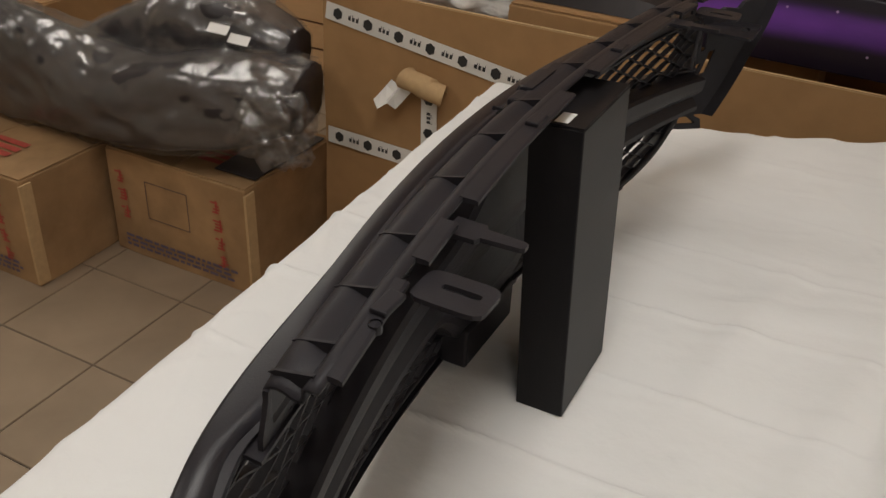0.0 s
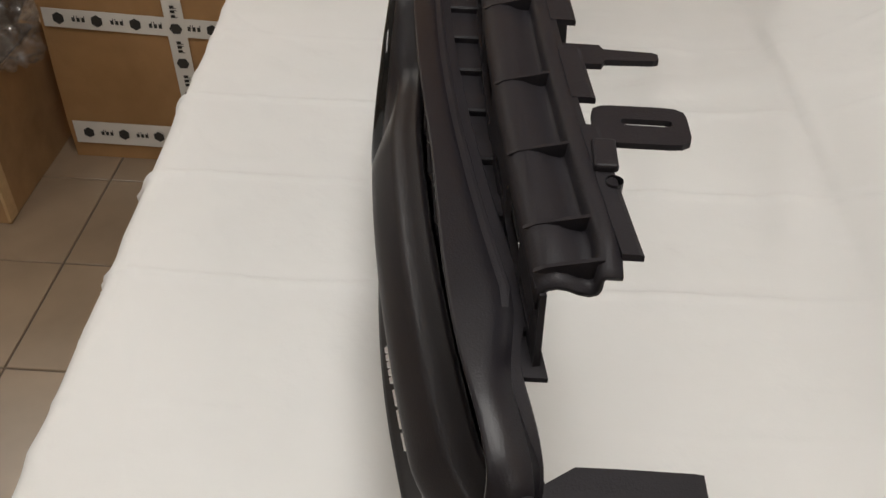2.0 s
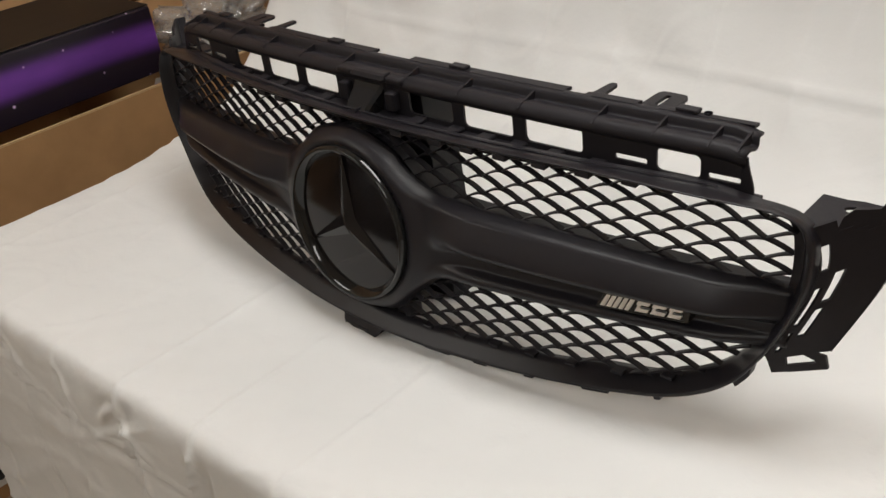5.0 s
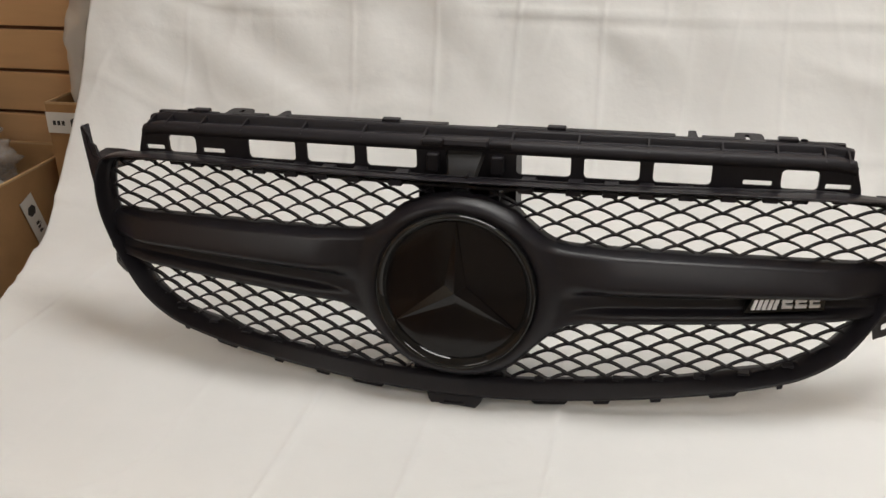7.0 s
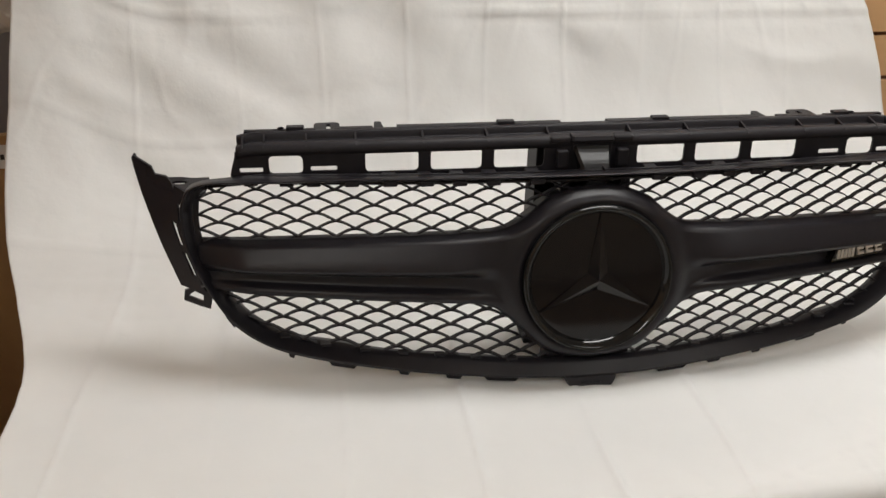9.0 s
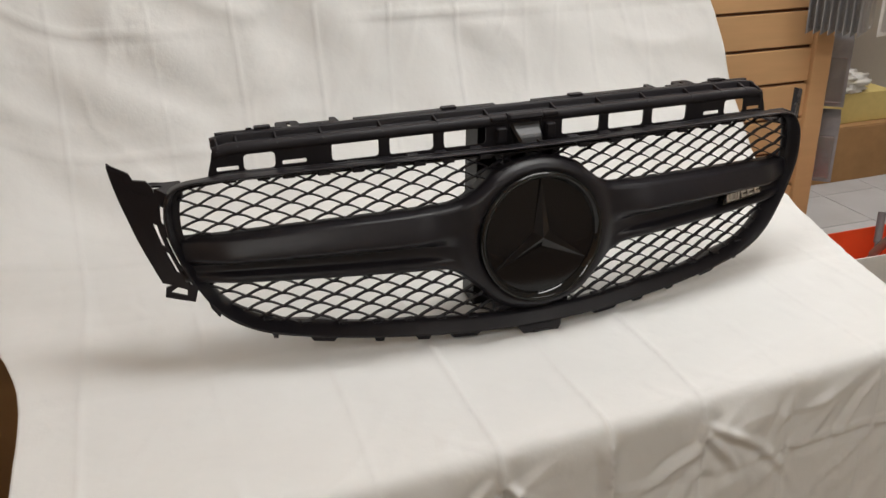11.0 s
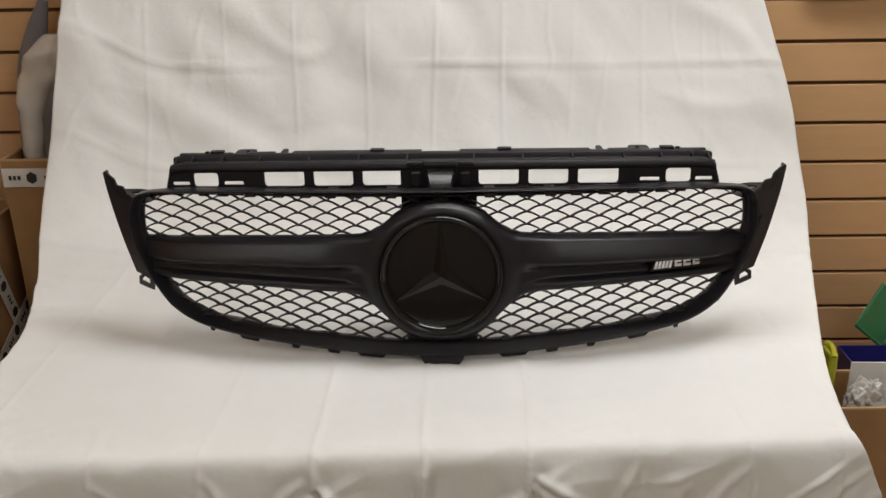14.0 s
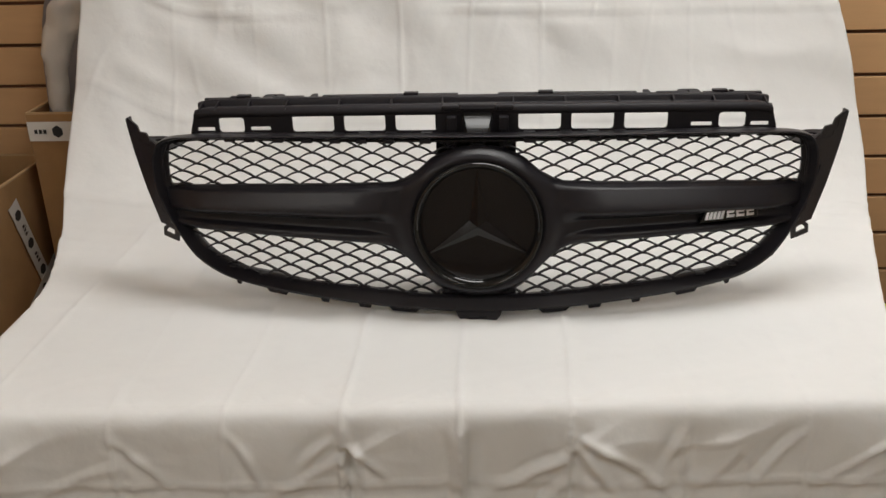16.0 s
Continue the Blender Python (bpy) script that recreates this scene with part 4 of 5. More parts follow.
tape_strip(big, (0.3, 0.28), (0.84, 0.52), 0.042, FX + 0.0055)


def tape_curl(th):
    """Loose end of tape peeled into a curl."""
    rows = []
    for k in range(22):
        f = k / 21
        a = f * 4.2
        rows.append([(FX + 0.026 - 0.024 * math.cos(a), -0.575 + 0.05 * w - 0.012 * f + 0.01 * math.sin(5 * w + a), 0.565 + 0.026 * math.sin(a) - 0.012 * w) for w in (-1, -0.6, -0.2, 0.2, 0.6, 1)])
    o = sub("tape_curl", grid_bm(rows), M_CARD_IN, th, "peeled curl of tape with torn card")
    s = o.modifiers.new("thick", "SOLIDIFY")
    s.thickness = 0.0015
    rows = [[(FX + 0.02 + 0.03 * f + 0.01 * math.sin(3 * w + 2 * f), -0.645 + 0.03 * w - 0.035 * f, 0.555 - 0.05 * f + 0.008 * math.sin(4 * w)) for w in (-1, -0.3, 0.4, 1)] for f in (0, 0.3, 0.6, 1.0)]
    o = sub("tape_curl", grid_bm(rows), M_TAPE, th, "torn end of white tape")
    s = o.modifiers.new("thick", "SOLIDIFY")
    s.thickness = 0.0012


tape_curl(big)
closed_carton("carton", "smaller brown carton lying inside the long one", -1.515, -1.22, -0.47, 0.22, -0.74, -0.012, dent=0.004, seed=5)
closed_carton("carton", "narrow brown carton packed in the long one", -1.51, -1.22, -0.86, -0.5, -0.74, -0.1, dent=0.004, seed=9)
printed = closed_carton("printed_box", "glossy dark box printed with a violet starry sky", -1.5, -1.16, -0.04, 0.45, -0.006, 0.145, M_GALAXY, 0.001, 1.0, 0, "box")[0]
sub("lid_flap", worn(box_bm(-0.168, 0.168, -0.243, 0.243, 0.1525, 0.155), 0.001, 2.0), M_BLACKCARD, printed, "dark closed lid")


def blob(name, m, label, category, cx, cy, cz, rx, ry, rz, rough=0.25, seed=1.0, n=48, power=2.6, freq=3.0, flat_z=None):
    """A crumpled bag-like body."""
    rows = []
    for i in range(n + 1):
        th_ = math.pi * i / n
        row = []
        for j in range(n * 2):
            ph = math.pi * j / n
            d = Vector((math.sin(th_) * math.cos(ph), math.sin(th_) * math.sin(ph), math.cos(th_)))
            s = (abs(d.x) ** power + abs(d.y) ** power + abs(d.z) ** power) ** (-1 / power)
            k = 1 + rough * noise.noise(d * freq + Vector((seed, 0, 0))) + rough * 0.5 * (0.3 - abs(noise.noise(d * freq * 2.6 + Vector((0, seed, 0))))) + rough * 0.25 * noise.noise(d * freq * 7 + Vector((0, 0, seed)))
            z = cz + rz * d.z * s * k
            row.append((cx + rx * d.x * s * k, cy + ry * d.y * s * k, max(z, flat_z) if flat_z is not None else z))
        rows.append(row)
    bm = grid_bm(rows, closed_v=True)
    bmesh.ops.remove_doubles(bm, verts=bm.verts, dist=0.0005)
    return part(name, bm, m, smooth=True)


tagged(blob("film_bag", M_BAGFILM, "", "", -1.36, -0.62, -0.02, 0.13, 0.18, 0.075, 0.35, 4.0, flat_z=-0.1), "crumpled milky plastic bag on top of the packed cartons", "plastic bag")


def black_part():
    th = thing("bumper_part", "matt black moulded car part lying across the cartons", "car part", (-1.43, -0.2, -0.006))
    rows = []
    for k in range(30):
        f = k / 29
        y = -0.4 + 0.52 * f
        h = 0.1 + 0.04 * math.sin(f * 5)
        rows.append([(0.17, y, 0.0), (0.15, y, h * 0.55), (0.09, y, h), (-0.04, y, h * 1.1), (-0.05, y, 0.0)])
    sub("shell", capped(grid_bm(rows, closed_v=True)), M_BUMPER, th)


black_part()


# crates on the floor
def print_bars(th, hx, y0, z0, cols, m, seed):
    """Unreadable stamped writing as plain blocks, on the face x = hx."""
    rng = random.Random(seed)
    for k in range(cols):
        bm = bmesh.new()
        z = z0 - k * 0.052
        for q in range(4):
            a, w = rng.uniform(0, 0.022), rng.uniform(0.012, 0.026)
            zz = z + 0.009 * q
            bm.faces.new([bm.verts.new(p) for p in ((hx, y0 + a, zz), (hx, y0 + a + w, zz), (hx, y0 + a + w, zz + 0.005), (hx, y0 + a, zz + 0.005))])
        x = y0 + rng.uniform(0.012, 0.026)
        bm.faces.new([bm.verts.new(p) for p in ((hx + 0.0003, x, z), (hx + 0.0003, x + 0.006, z), (hx + 0.0003, x + 0.006, z + 0.036), (hx + 0.0003, x, z + 0.036))])
        sub("stamp", bm, m, th, "faded red stamped block")["kind"] = "stuff"


def crate(x0, x1, y0, y1, z1, label, seed):
    th, hx, hy, h = closed_carton("carton", label, x0, x1, y0, y1, FLOOR, z1, M_CARD_OLD, 0.004, seed)
    f = hx + 0.0045
    for yy in (-hy + 0.03, hy - 0.11):
        print_bars(th, f, yy, h - 0.085, 4 if yy > 0 else 3, M_RED, seed)
    bm = bmesh.new()
    ya, yb, za, zb = -hy + 0.13, -hy + 0.27, h - 0.17, h - 0.06
    for a, b, c, d in ((ya, yb, za, za + 0.003), (ya, yb, zb - 0.003, zb), (ya, ya + 0.003, za + 0.003, zb - 0.003), (yb - 0.003, yb, za + 0.003, zb - 0.003)):
        bm.faces.new([bm.verts.new(p) for p in ((f, a, c), (f, b, c), (f, b, d), (f, a, d))])
    sub("stamp", bm, M_LINE, th, "thin printed rectangle")
    rng = random.Random(seed)
    bm = bmesh.new()
    for q in range(3):
        y = -hy + 0.04
        while y < hy - 0.06:
            w = rng.uniform(0.008, 0.03)
            z = 0.025 + 0.014 * q
            bm.faces.new([bm.verts.new(p) for p in ((f, y, z), (f, y + w, z), (f, y + w, z + 0.008), (f, y, z + 0.008))])
            y += w + 0.006
    sub("stamp", bm, M_BLUEPRINT, th, "rows of small faded print")["kind"] = "stuff"
    bm = bmesh.new()
    for q in range(3):
        bm.faces.new([bm.verts.new(p) for p in ((hx - 0.09 - 0.03 * q, 0.02, h + 0.0085), (hx - 0.07 - 0.03 * q, 0.02, h + 0.0085), (hx - 0.07 - 0.03 * q, 0.13, h + 0.0085), (hx - 0.09 - 0.03 * q, 0.13, h + 0.0085))])
    sub("stamp", bm, M_RED, th, "faded red stamped block")
    sub("corner_tape", worn(box_bm(hx - 0.03, hx + 0.005, hy - 0.002, hy + 0.005, 0.01, h - 0.01), 0.002, seed), M_CARD_IN, th, "strip of brown tape")
    return th, hx, hy, h


c2, chx, chy, chh = crate(-1.17, -0.8, -1.39, -0.935, -0.45, "worn brown export carton with faded red print, flap open", 3)
bmf = worn(box_bm(-0.16, 0.14, chy - 0.13, chy - 0.005, chh + 0.007, chh + 0.011), 0.004, 2)
sub("dark_gap", bmf, M_BUMPER, c2, "dark wrapped goods showing through the open flap")
crate(-0.95, -0.55, -1.92, -1.41, -0.45, "worn brown export carton with faded red print", 8)


# black bodywork parts in clear film, heaped on the crates
def wrapped(name, label, path, widths, heights, seed):
    """A long moulded part inside a loose film bag, along a path of points."""
    th = thing(name, label, "car part")
    pts = curve(path, 70)
    rows, film = [], []
    for k, p in enumerate(pts):
        f = k / 69
        w = curve([(v, 0, 0) for v in widths], 70)[k].x
        h = curve([(v, 0, 0) for v in heights], 70)[k].x
        d = (pts[min(k + 1, 69)] - pts[max(k - 1, 0)]).normalized()
        side = Vector((0, 0, 1)).cross(d).normalized()
        row, frow = [], []
        for j in range(56):
            a = 2 * math.pi * j / 56
            c, s = math.cos(a), math.sin(a)
            q = (abs(c) ** 3 + abs(s) ** 3) ** (-1 / 3)
            n1 = 1 + 0.12 * noise.noise((f * 6, c * 1.5 + seed, s * 1.5)) + 0.14 * (0.3 - abs(noise.noise((f * 9 + c * 2, c * 2.4, s * 3 + seed)))) + 0.04 * (0.3 - abs(noise.noise((f * 22 - s * 3, c * 5, s * 6 + seed))))
            row.append(p + side * (w * c * q * n1) + Vector((0, 0, h * s * q * n1)))
            n2 = 1.1 + 0.12 * noise.noise((f * 6, c * 2.0, s * 2.0 + seed)) + 0.2 * (0.28 - abs(noise.noise((f * 9 + c, c * 2.2 + seed, s * 2.2)))) + 0.12 * (0.3 - abs(noise.noise((f * 20 - s * 2, c * 3, s * 3 + seed))))
            frow.append(p + side * (w * c * q * n2) + Vector((0, 0, h * s * q * n2)))
        rows.append(row), film.append(frow)
    sub("moulding", capped(grid_bm(rows, closed_v=True)), M_BUMPER, th, smooth=True)
    sub("film_wrap", grid_bm(film, closed_v=True), M_FILM, th, "clear crinkled film wrap", smooth=True)
    return th


wrapped("wrapped_bumper", "black bumper in clear crinkled film, heaped on the cartons", [(-0.8, -1.78, -0.26), (-0.84, -1.55, -0.3), (-0.86, -1.3, -0.31), (-0.9, -1.05, -0.27), (-0.95, -0.85, -0.24)], [0.05, 0.1, 0.13, 0.14, 0.1], [0.17, 0.13, 0.1, 0.11, 0.07], 2.0)
wb = wrapped("wrapped_bumper", "black bumper in clear crinkled film, upper one of the heap", [(-0.98, -1.7, -0.33), (-1.05, -1.4, -0.22), (-1.06, -1.18, -0.16), (-1.06, -0.95, -0.18)], [0.1, 0.12, 0.12, 0.05], [0.05, 0.1, 0.09, 0.05], 6.0)
for yy, xx, zz in ((-1.12, -0.94, -0.105), (-1.06, -0.94, -0.12)):
    bm = bmesh.new()
    bm.faces.new([bm.verts.new(p) for p in ((xx, yy, zz), (xx + 0.03, yy + 0.01, zz - 0.012), (xx + 0.03, yy + 0.07, zz - 0.012), (xx, yy + 0.06, zz))])
    sub("paper_label", bm, M_LABEL, wb, "white paper label")
tagged(blob("film_bag", M_FILM, "", "", -0.85, -0.89, -0.28, 0.07, 0.11, 0.09, 0.35, 7.0), "loose clear film bag bunched at the carton", "plastic bag")


wrapped("wrapped_strip", "dark car trim in clear film standing by the slat wall", [(-1.42, 0.66, -0.74), (-1.4, 0.7, -0.4), (-1.36, 0.76, -0.05), (-1.3, 0.84, 0.15)], [0.05, 0.06, 0.06, 0.03], [0.05, 0.06, 0.07, 0.02], 11.0)
tagged(blob("film_bag", M_HAZE, "", "", -1.3, 0.7, 0.0, 0.12, 0.13, 0.075, 0.5, 17.0), "bunched clear plastic film by the slat wall", "plastic bag")
tagged(blob("film_bag", M_BAGFILM, "", "", -1.3, 0.66, -0.37, 0.19, 0.17, 0.34, 0.16, 21.0, flat_z=-0.74), "tall crumpled milky plastic bag beside the long carton", "plastic bag")


# radiator and boxes at the far wall
def radiator():
    th = thing("radiator", "white ribbed panel radiator on the wall", "radiator", (-2.0, -2.08, 0))
    sub("panel", box_bm(-0.09, -0.02, -0.33, 0.24, -0.62, 0.1, 0.01), M_WHITE, th)
    for k in range(15):
        y = -0.31 + k * 0.037
        sub("rib", tube_bm([(-0.016, y, -0.6), (-0.016, y, 0.08)], 0.011, 8), M_WHITE, th)
    sub("side_panel", box_bm(-0.09, 0.01, 0.24, 0.3, -0.62, 0.1, 0.008), M_WHITE, th)


radiator()
th_, hx_, hy_, h_ = closed_carton("carton", "brown carton with white paper strips", -1.75, -1.35, -2.75, -2.2, FLOOR, -0.36, M_CARD, 0.003, 4)
for zz in (0.33, 0.24):
    sub("tape", box_bm(hx_, hx_ + 0.006, -hy_ + 0.02, hy_ - 0.01, zz, zz + 0.02), M_TAPE, th_)
closed_carton("carton", "white printed carton standing on a brown one", -1.72, -1.4, -2.85, -2.42, -0.36, 0.05, M_LABEL, 0.001, 4)
closed_carton("carton", "brown carton beside the crates", -1.12, -0.6, -2.6, -2.02, FLOOR, -0.2, M_CARD_OLD, 0.004, 7)


# ---- behind the table, by the wall on the carton side ----
tallc = open_carton("carton", "tall narrow open carton with printed white tape", -1.035, -0.70, 0.735, 0.885, 0.135, dent=0.002)


def tape_front(th, z, x0, x1, y, width=0.045):
    bm = box_bm(x0, x1, y - 0.002, y - 0.0005, z - width / 2, z + width / 2)
    strip = sub("tape", bm, M_TAPE, th, "printed white parcel tape")
    k = 0
    x = x0 + 0.015
    while x < x1 - 0.03:
        bm = bmesh.new()
        if k % 2:
            bm.faces.new([bm.verts.new((x + 0.012 + 0.0135 * math.cos(q), y - 0.0032, z + 0.0145 * math.sin(q))) for q in (math.pi / 6 + math.pi / 3 * i for i in range(6))])
        else:
            for i in range(3):
                a = x + i * 0.0105
                bm.faces.new([bm.verts.new(p) for p in ((a, y - 0.0032, z - 0.005), (a + 0.007, y - 0.0032, z - 0.005), (a + 0.007, y - 0.0032, z + 0.005), (a, y - 0.0032, z + 0.005))])
        sub("print", bm, M_PRINT, strip, "dark print")
        x += 0.042
        k += 1


tape_front(tallc, 0.846, -0.1675, 0.1675, -0.0775)


def arch(path, widths, half, seed, crumple):
    """A curved panel swept along (x, z) points, with rounded section and crumpled skin."""
    n = 60
    pts = curve([(x, 0, z) for x, z in path], n)
    ws = curve([(w, 0, 0) for w in widths], n)
    rows = []
    for k, p in enumerate(pts):
        d = (pts[min(k + 1, n - 1)] - pts[max(k - 1, 0)]).normalized()
        out = Vector((-d.z, 0, d.x))
        row = []
        for j in range(20):
            a = 2 * math.pi * j / 20
            q = p + out * (ws[k].x * math.cos(a)) + Vector((0, half * math.sin(a), 0))
            row.append(q + Vector((noise.noise(q * 30 + Vector((seed, 0, 0))), noise.noise(q * 26 + Vector((0, seed, 0))), noise.noise(q * 28 + Vector((0, 0, seed))))) * crumple)
        rows.append(row)
    return capped(grid_bm(rows, closed_v=True))


def fender():
    """Grey fender and a bubble-wrapped wheel arch standing in the tall carton."""
    th = thing("fender", "grey primed car fender standing in an open carton", "car part", (0, 0.835, 0))
    sub("panel", arch([(-1.0, -0.73), (-1.005, -0.2), (-0.995, 0.15), (-0.965, 0.34), (-0.915, 0.485)], [0.03, 0.03, 0.032, 0.034, 0.012], 0.008, 3.0, 0.001), M_GREY, th, smooth=True)
    th2 = thing("bubble_wrapped_fender", "curved dark wheel arch in bubble wrap standing in a carton", "car part", (0, 0.785, 0))
    path = [(-0.978, -0.73), (-0.978, -0.2), (-0.974, 0.12), (-0.962, 0.24), (-0.932, 0.325), (-0.885, 0.362), (-0.83, 0.35), (-0.775, 0.29)]
    wide = [0.024, 0.024, 0.024, 0.028, 0.042, 0.056, 0.058, 0.05]
    sub("panel", arch([(-0.925, -0.73), (-0.92, -0.1), (-0.905, 0.15), (-0.88, 0.27), (-0.83, 0.3)], [0.03, 0.04, 0.045, 0.05, 0.03], 0.006, 5.0, 0.0), M_GREY, th2, "dark inner panel", smooth=True)
    sub("bubble_wrap", arch(path, wide, 0.02, 9.0, 0.009), M_BUBBLE, th2, "cloudy bubble wrap", smooth=True)


fender()


# ---- open side, by the far end of the slat wall ----
side_c = open_carton("carton", "open brown carton of odds and ends beside the table", 0.822, 1.3, 0.4, 0.565, -0.335, dent=0.003)
lime = thing("lime_tray", "lime-green plastic tray standing on edge in a carton", "tray", (0.84, 0.5, 0.06))
sub("panel", worn(box_bm(-0.01, 0.01, -0.012, 0.035, -0.8, -0.31, 0.005), 0.003, 3), M_YELLOW, lime)
sub("rim", tube_bm([(-0.004, -0.016, -0.315), (0.0, 0.0, -0.305), (0.002, 0.02, -0.303), (0.002, 0.04, -0.308)], 0.006), M_YELLOW, lime)
tagged(blob("film_bag", M_BAGFILM, "", "", 0.895, 0.435, -0.335, 0.035, 0.02, 0.045, 0.4, 3.0), "scrunched milky plastic bag in an open carton", "plastic bag")
tagged(part("paper_card", worn(box_bm(0.875, 1.2, 0.47, 0.474, -0.72, -0.262), 0.01, 4), M_LABEL), "white card standing in an open carton", "card")
low_stand = closed_carton("carton", "brown carton under the plastic bins", 0.9, 1.62, 0.57, 0.885, FLOOR, -0.492, M_CARD, 0.003, 6)


def bin_box(name, label, x0, x1, y0, y1, z0, z1, m, ribs=6):
    th = thing(name, label, "bin", ((x0 + x1) / 2, (y0 + y1) / 2, z0))
    hx, hy, h, t, k = (x1 - x0) / 2, (y1 - y0) / 2, z1 - z0, 0.004, 0.86
    rows = []
    for f, z in ((k, 0.0), (k + (1 - k) * 0.85, h * 0.85), (1.0, h * 0.86), (1.02, h), (0.98, h), (0.96, h * 0.86), (k - 0.03, t)):
        rows.append([(hx * f * a, hy * f * b, z) for a, b in ((-1, -1), (0, -1), (1, -1), (1, 0), (1, 1), (0, 1), (-1, 1), (-1, 0))])
    sub("tub", capped(grid_bm(rows, closed_v=True)), m, th)
    for i in range(ribs):
        x = -hx * 0.8 + 1.6 * hx * i / (ribs - 1)
        sub("rib", box_bm(x - 0.003, x + 0.003, -hy * 0.96, -hy * 0.9, h * 0.1, h * 0.84), m, th)
    return th


bin_box("plastic_bin", "bright orange plastic bin with tools in it", 1.1, 1.46, 0.58, 0.76, -0.465, -0.335, M_ORANGE)
bin_box("plastic_bin", "small dark blue plastic bin beside the orange one", 0.95, 1.085, 0.6, 0.72, -0.487, -0.35, M_BLUE, 4)
tagged(part("tub_lid", box_bm(1.08, 1.48, 0.57, 0.78, -0.488, -0.468, 0.006), M_LAV), "flat lilac plastic lid under a bin", "lid")
for k, (x, y, a, m) in enumerate(((1.2, 0.7, 25, M_TOOL), (1.27, 0.68, -20, M_GREY), (1.32, 0.72, 35, M_TOOL))):
    t = thing("hand_tool", "worn steel hand tool sticking out of the bin", "tool", (x + 0.08, y, -0.45))
    t.rotation_euler = (radians(a), radians(20), 0)
    sub("shaft", box_bm(-0.008, 0.008, -0.003, 0.003, 0.0, 0.17, 0.002), m, t)
    sub("grip", tube_bm([(0, 0, 0.1), (0, 0, 0.15), (0, 0, 0.185)], 0.011, 10), m, t)


def green_basket():
    """Basket tipped on its end against the wall: solid end panel, pierced long side."""
    th = thing("mesh_basket", "green plastic basket with pierced sides tipped against the wall", "basket")
    u, v = Vector((0.57, 0.36, 0.74)).normalized(), Vector((0.8, 0.16, -0.58)).normalized()
    v = (v - u * v.dot(u)).normalized()
    w = v.cross(u)
    m = Matrix((u, v, w)).transposed().to_4x4()
    m.translation = Vector((1.0, 0.75, -0.31))
    th.matrix_world = m
    sub("end_panel", box_bm(0, 0.12, 0, 0.1, -0.003, 0.003, 0.0015), M_GREEN, th)
    for k in range(7):
        sub("strand", box_bm(0.004 + k * 0.018, 0.01 + k * 0.018, 0.1, 0.26, -0.003, 0.003), M_GREEN, th)
    for k in range(8):
        sub("strand", box_bm(0.0, 0.12, 0.108 + k * 0.02, 0.114 + k * 0.02, -0.0025, 0.0025), M_GREEN, th)
    sub("rim", tube_bm([(0, 0, 0), (0, 0.26, 0), (0.12, 0.26, 0), (0.12, 0, 0), (0, 0, 0)], 0.005), M_GREEN, th)


green_basket()


# blister packs on hooks
def blister(w=0.11, h=0.19, big=False):
    th = thing("blister_pack", "clear blister pack on printed card hanging from a hook", "blister pack", group="blister packs on the slat wall")
    sub("card", box_bm(-w / 2, w / 2, 0, 0.0015, -h, 0), M_LABEL if big else M_BLISTER_BACK, th)
    sub("blister", box_bm(-w / 2 + 0.008, w / 2 - 0.008, -0.014, -0.0005, -h + 0.012, -0.05, 0.004), M_FILM, th, "clear plastic bubble")
    if big:
        for k, (a, b, c, d, m) in enumerate(((-0.045, -0.005, -h + 0.05, -h + 0.055, M_LINE), (0.005, 0.05, -h + 0.03, -h + 0.05, M_LINE), (-0.05, 0.05, -h + 0.075, -h + 0.09, M_BLUE), (-0.04, -0.02, -h + 0.02, -h + 0.04, M_PRINT))):
            sub("print", box_bm(a, b, -0.0155, -0.0148, c, d), m, th, "bar of print")
    return th


first = blister()
first.location = (1.165, 0.85, 0.405)
first.rotation_euler = (0, 0, radians(35))
for k in range(1, 8):
    copy_thing(first, Matrix.Translation((1.165 + 0.018 * k, 0.85 - 0.006 * k, 0.405 - 0.002 * k)) @ Euler((0, 0, radians(35))).to_matrix().to_4x4())
bigb = blister(0.16, 0.24, True)
bigb.location, bigb.rotation_euler = (1.385, 0.79, 0.44), (0, 0, radians(12))
for row_, (bx, by, bz) in enumerate(((1.34, 0.96, 0.16), (1.33, 0.95, -0.06))):
    for k in range(5):
        copy_thing(first, Matrix.Translation((bx + 0.018 * k, by + 0.02 * k, bz + (0.0 if row_ == 0 else 0.0))) @ Euler((0, 0, radians(-40))).to_matrix().to_4x4())
hook = thing("display_hook", "steel display hook on the slat wall", "hook", (1.12, 0.9, 0.41))
sub("rod", tube_bm([(0, -0.002, 0), (0.02, -0.045, 0.0), (0.2, -0.1, 0.01), (0.3, -0.13, 0.03)], 0.003), M_CHROME, hook)

tagged(blob("film_bag", M_BAGFILM, "", "", 0.93, 0.87, 0.535, 0.125, 0.022, 0.065, 0.3, 27.0), "clear plastic bag of parts hanging on the slat wall", "plastic bag")

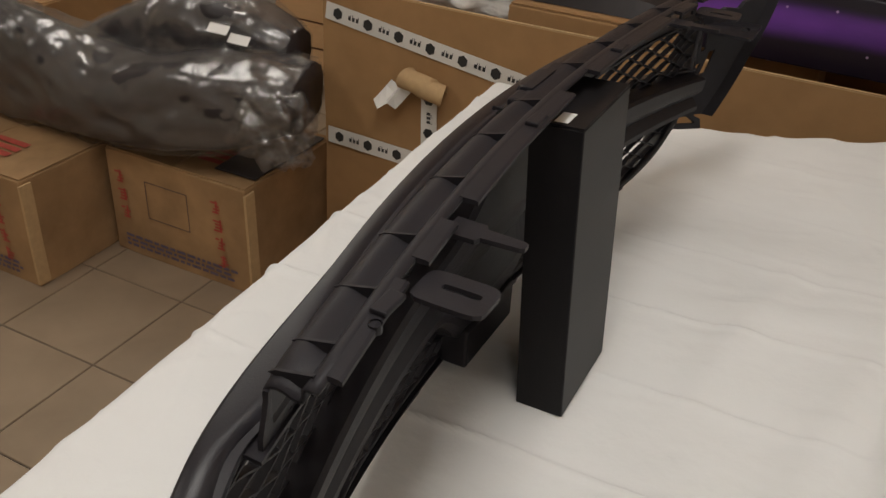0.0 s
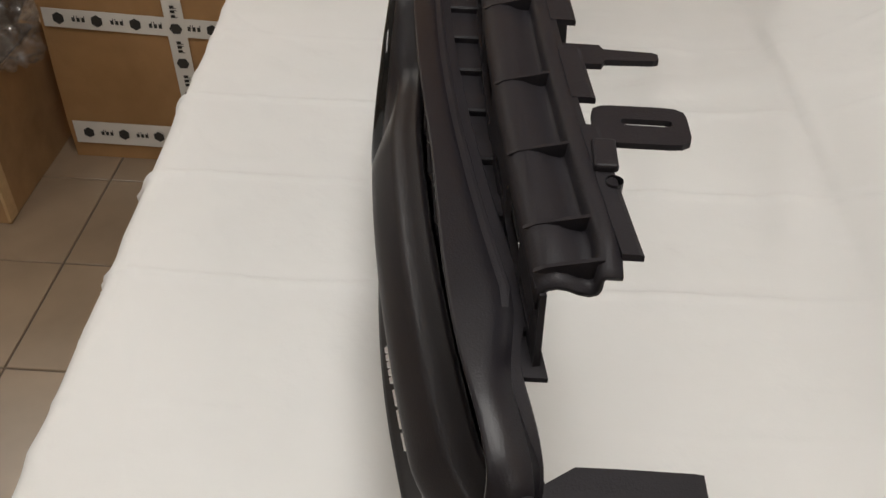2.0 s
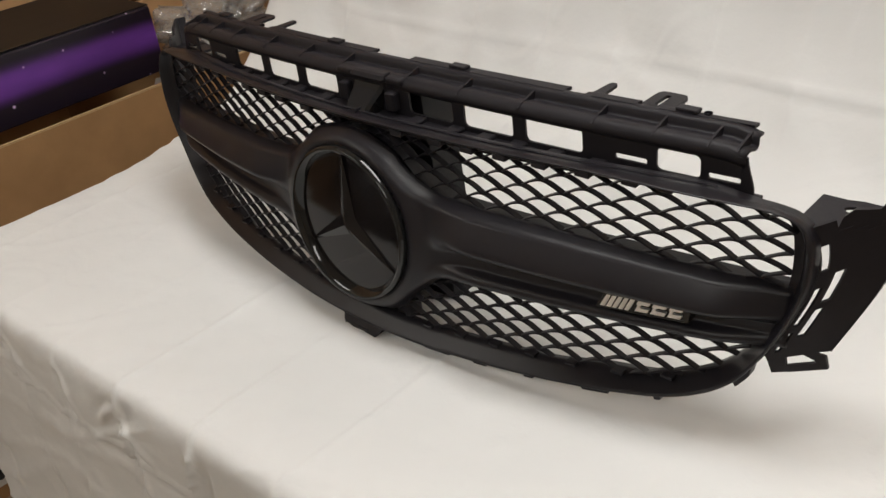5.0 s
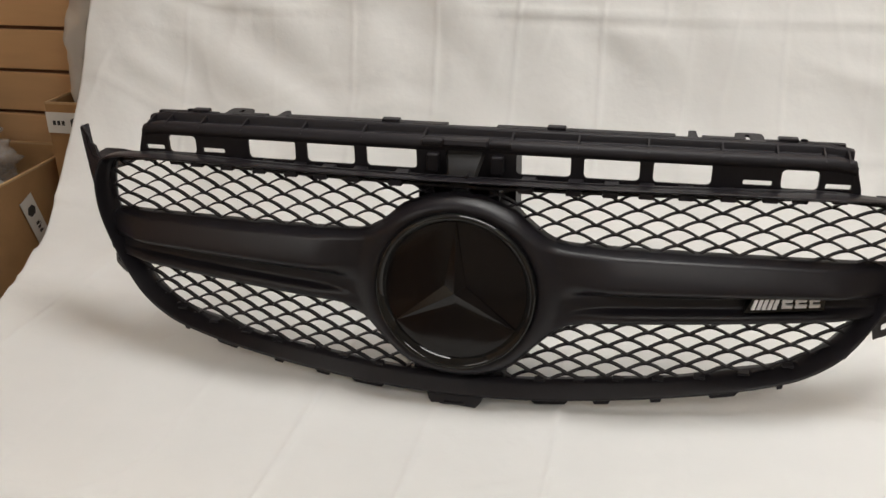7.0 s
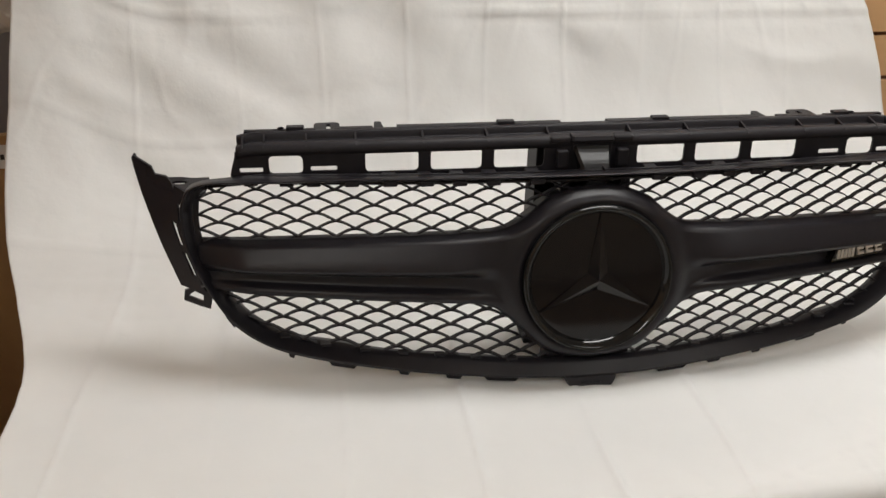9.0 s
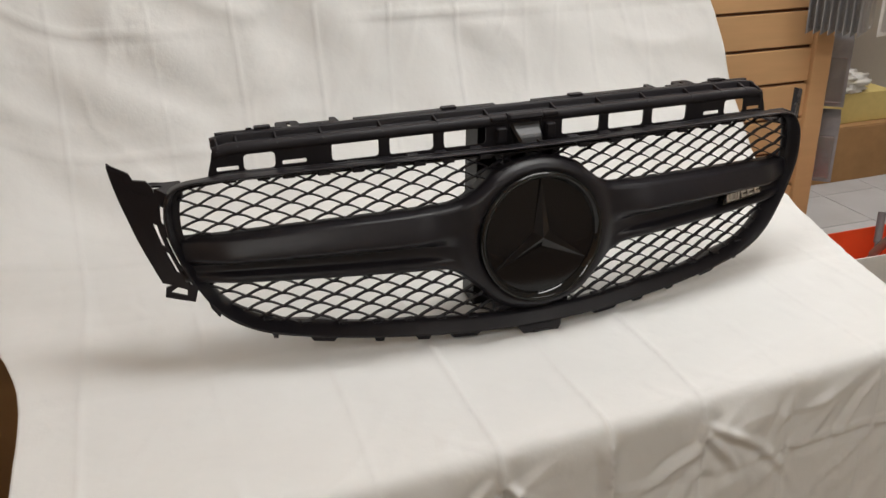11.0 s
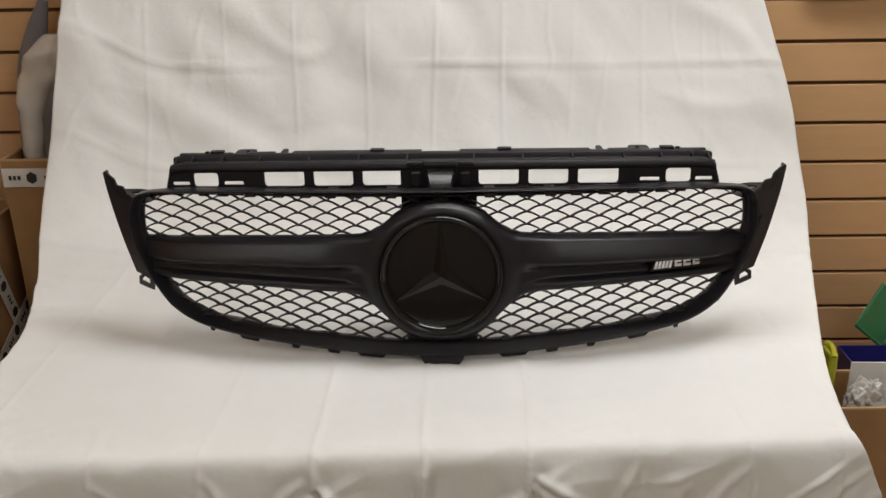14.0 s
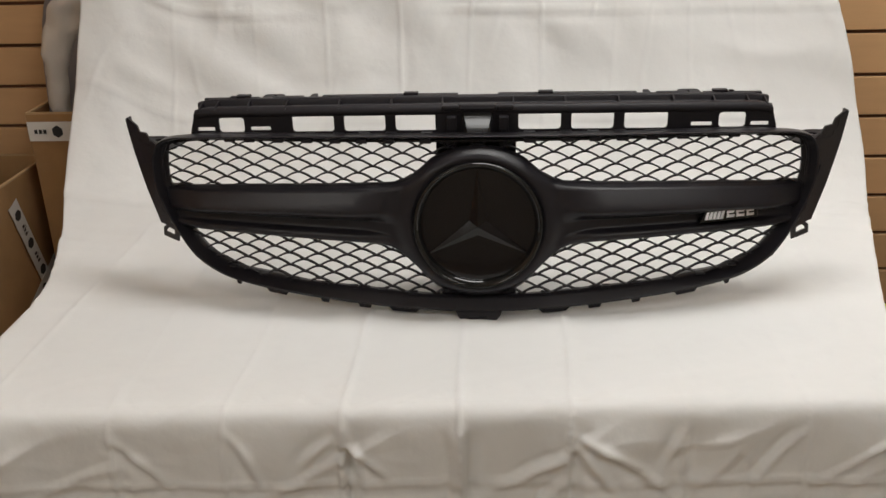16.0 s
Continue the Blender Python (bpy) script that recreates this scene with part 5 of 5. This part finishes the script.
# far carton, its yellow box, and a dark door
closed_carton("carton", "brown carton with faded print on pale tiles", 2.3, 2.78, 2.0, 2.35, FLOOR, -0.5, M_CARD, 0.003, 12)
yb = closed_carton("box", "pale yellow box on a carton, plastic bag on top", 2.33, 2.72, 2.05, 2.32, -0.495, -0.36, M_PALEYEL, 0.002, 15, 0, "box")
tagged(blob("film_bag", M_BAGFILM, "", "", 2.5, 2.15, -0.33, 0.12, 0.1, 0.05, 0.4, 13.0, flat_z=-0.358), "clear plastic bag lying on a yellow box", "plastic bag")
door = thing("door_1", "dark red-brown panelled door, shut", "door", (3.0, 3.19, FLOOR), kind="structure")
sub("leaf", box_bm(-0.4, 0.4, -0.05, -0.01, 0.0, 2.05, 0.004), M_DOOR, door)
sub("frame", box_bm(-0.48, -0.402, -0.06, 0.0, 0, 2.1), M_DOOR, door)
sub("handle", tube_bm([(-0.33, -0.055, 1.0), (-0.33, -0.09, 1.0), (-0.23, -0.09, 1.0)], 0.008), M_CHROME, door)


# ---- floor tiles ----
def tiles():
    meshes = {}
    for key, m in (("b", M_TILE), ("p", M_TILE_PALE)):
        bm = box_bm(-0.1455, 0.1455, -0.1455, 0.1455, -0.012, 0.0, 0.0015, seg=1)
        me = bpy.data.meshes.new("tile")
        bm.to_mesh(me)
        bm.free()
        me.materials.append(m)
        meshes[key] = me
    rest = bmesh.new()
    count = 0
    for i in range(-6, 13):
        for j in range(-8, 15):
            x, y = -0.39 + 0.295 * (i + 0.5), -1.07 + 0.295 * (j + 0.5)
            if not (-2.1 < x < 3.3 and -3.2 < y < 3.1):
                continue
            pale = x > 1.3 and y > 1.2
            if (x < 0.5 and y < -0.35) or pale:
                o = new("tile", meshes["p" if pale else "b"])
                o.parent = floor_ob
                o.location = (x, y, FLOOR)
                count += 1
            else:
                box_bm(x - 0.1455, x + 0.1455, y - 0.1455, y + 0.1455, FLOOR - 0.012, FLOOR, bm=rest)
    o = part("tile_field", rest, M_TILE)
    o.parent = floor_ob
    o["kind"] = "stuff"


tiles()
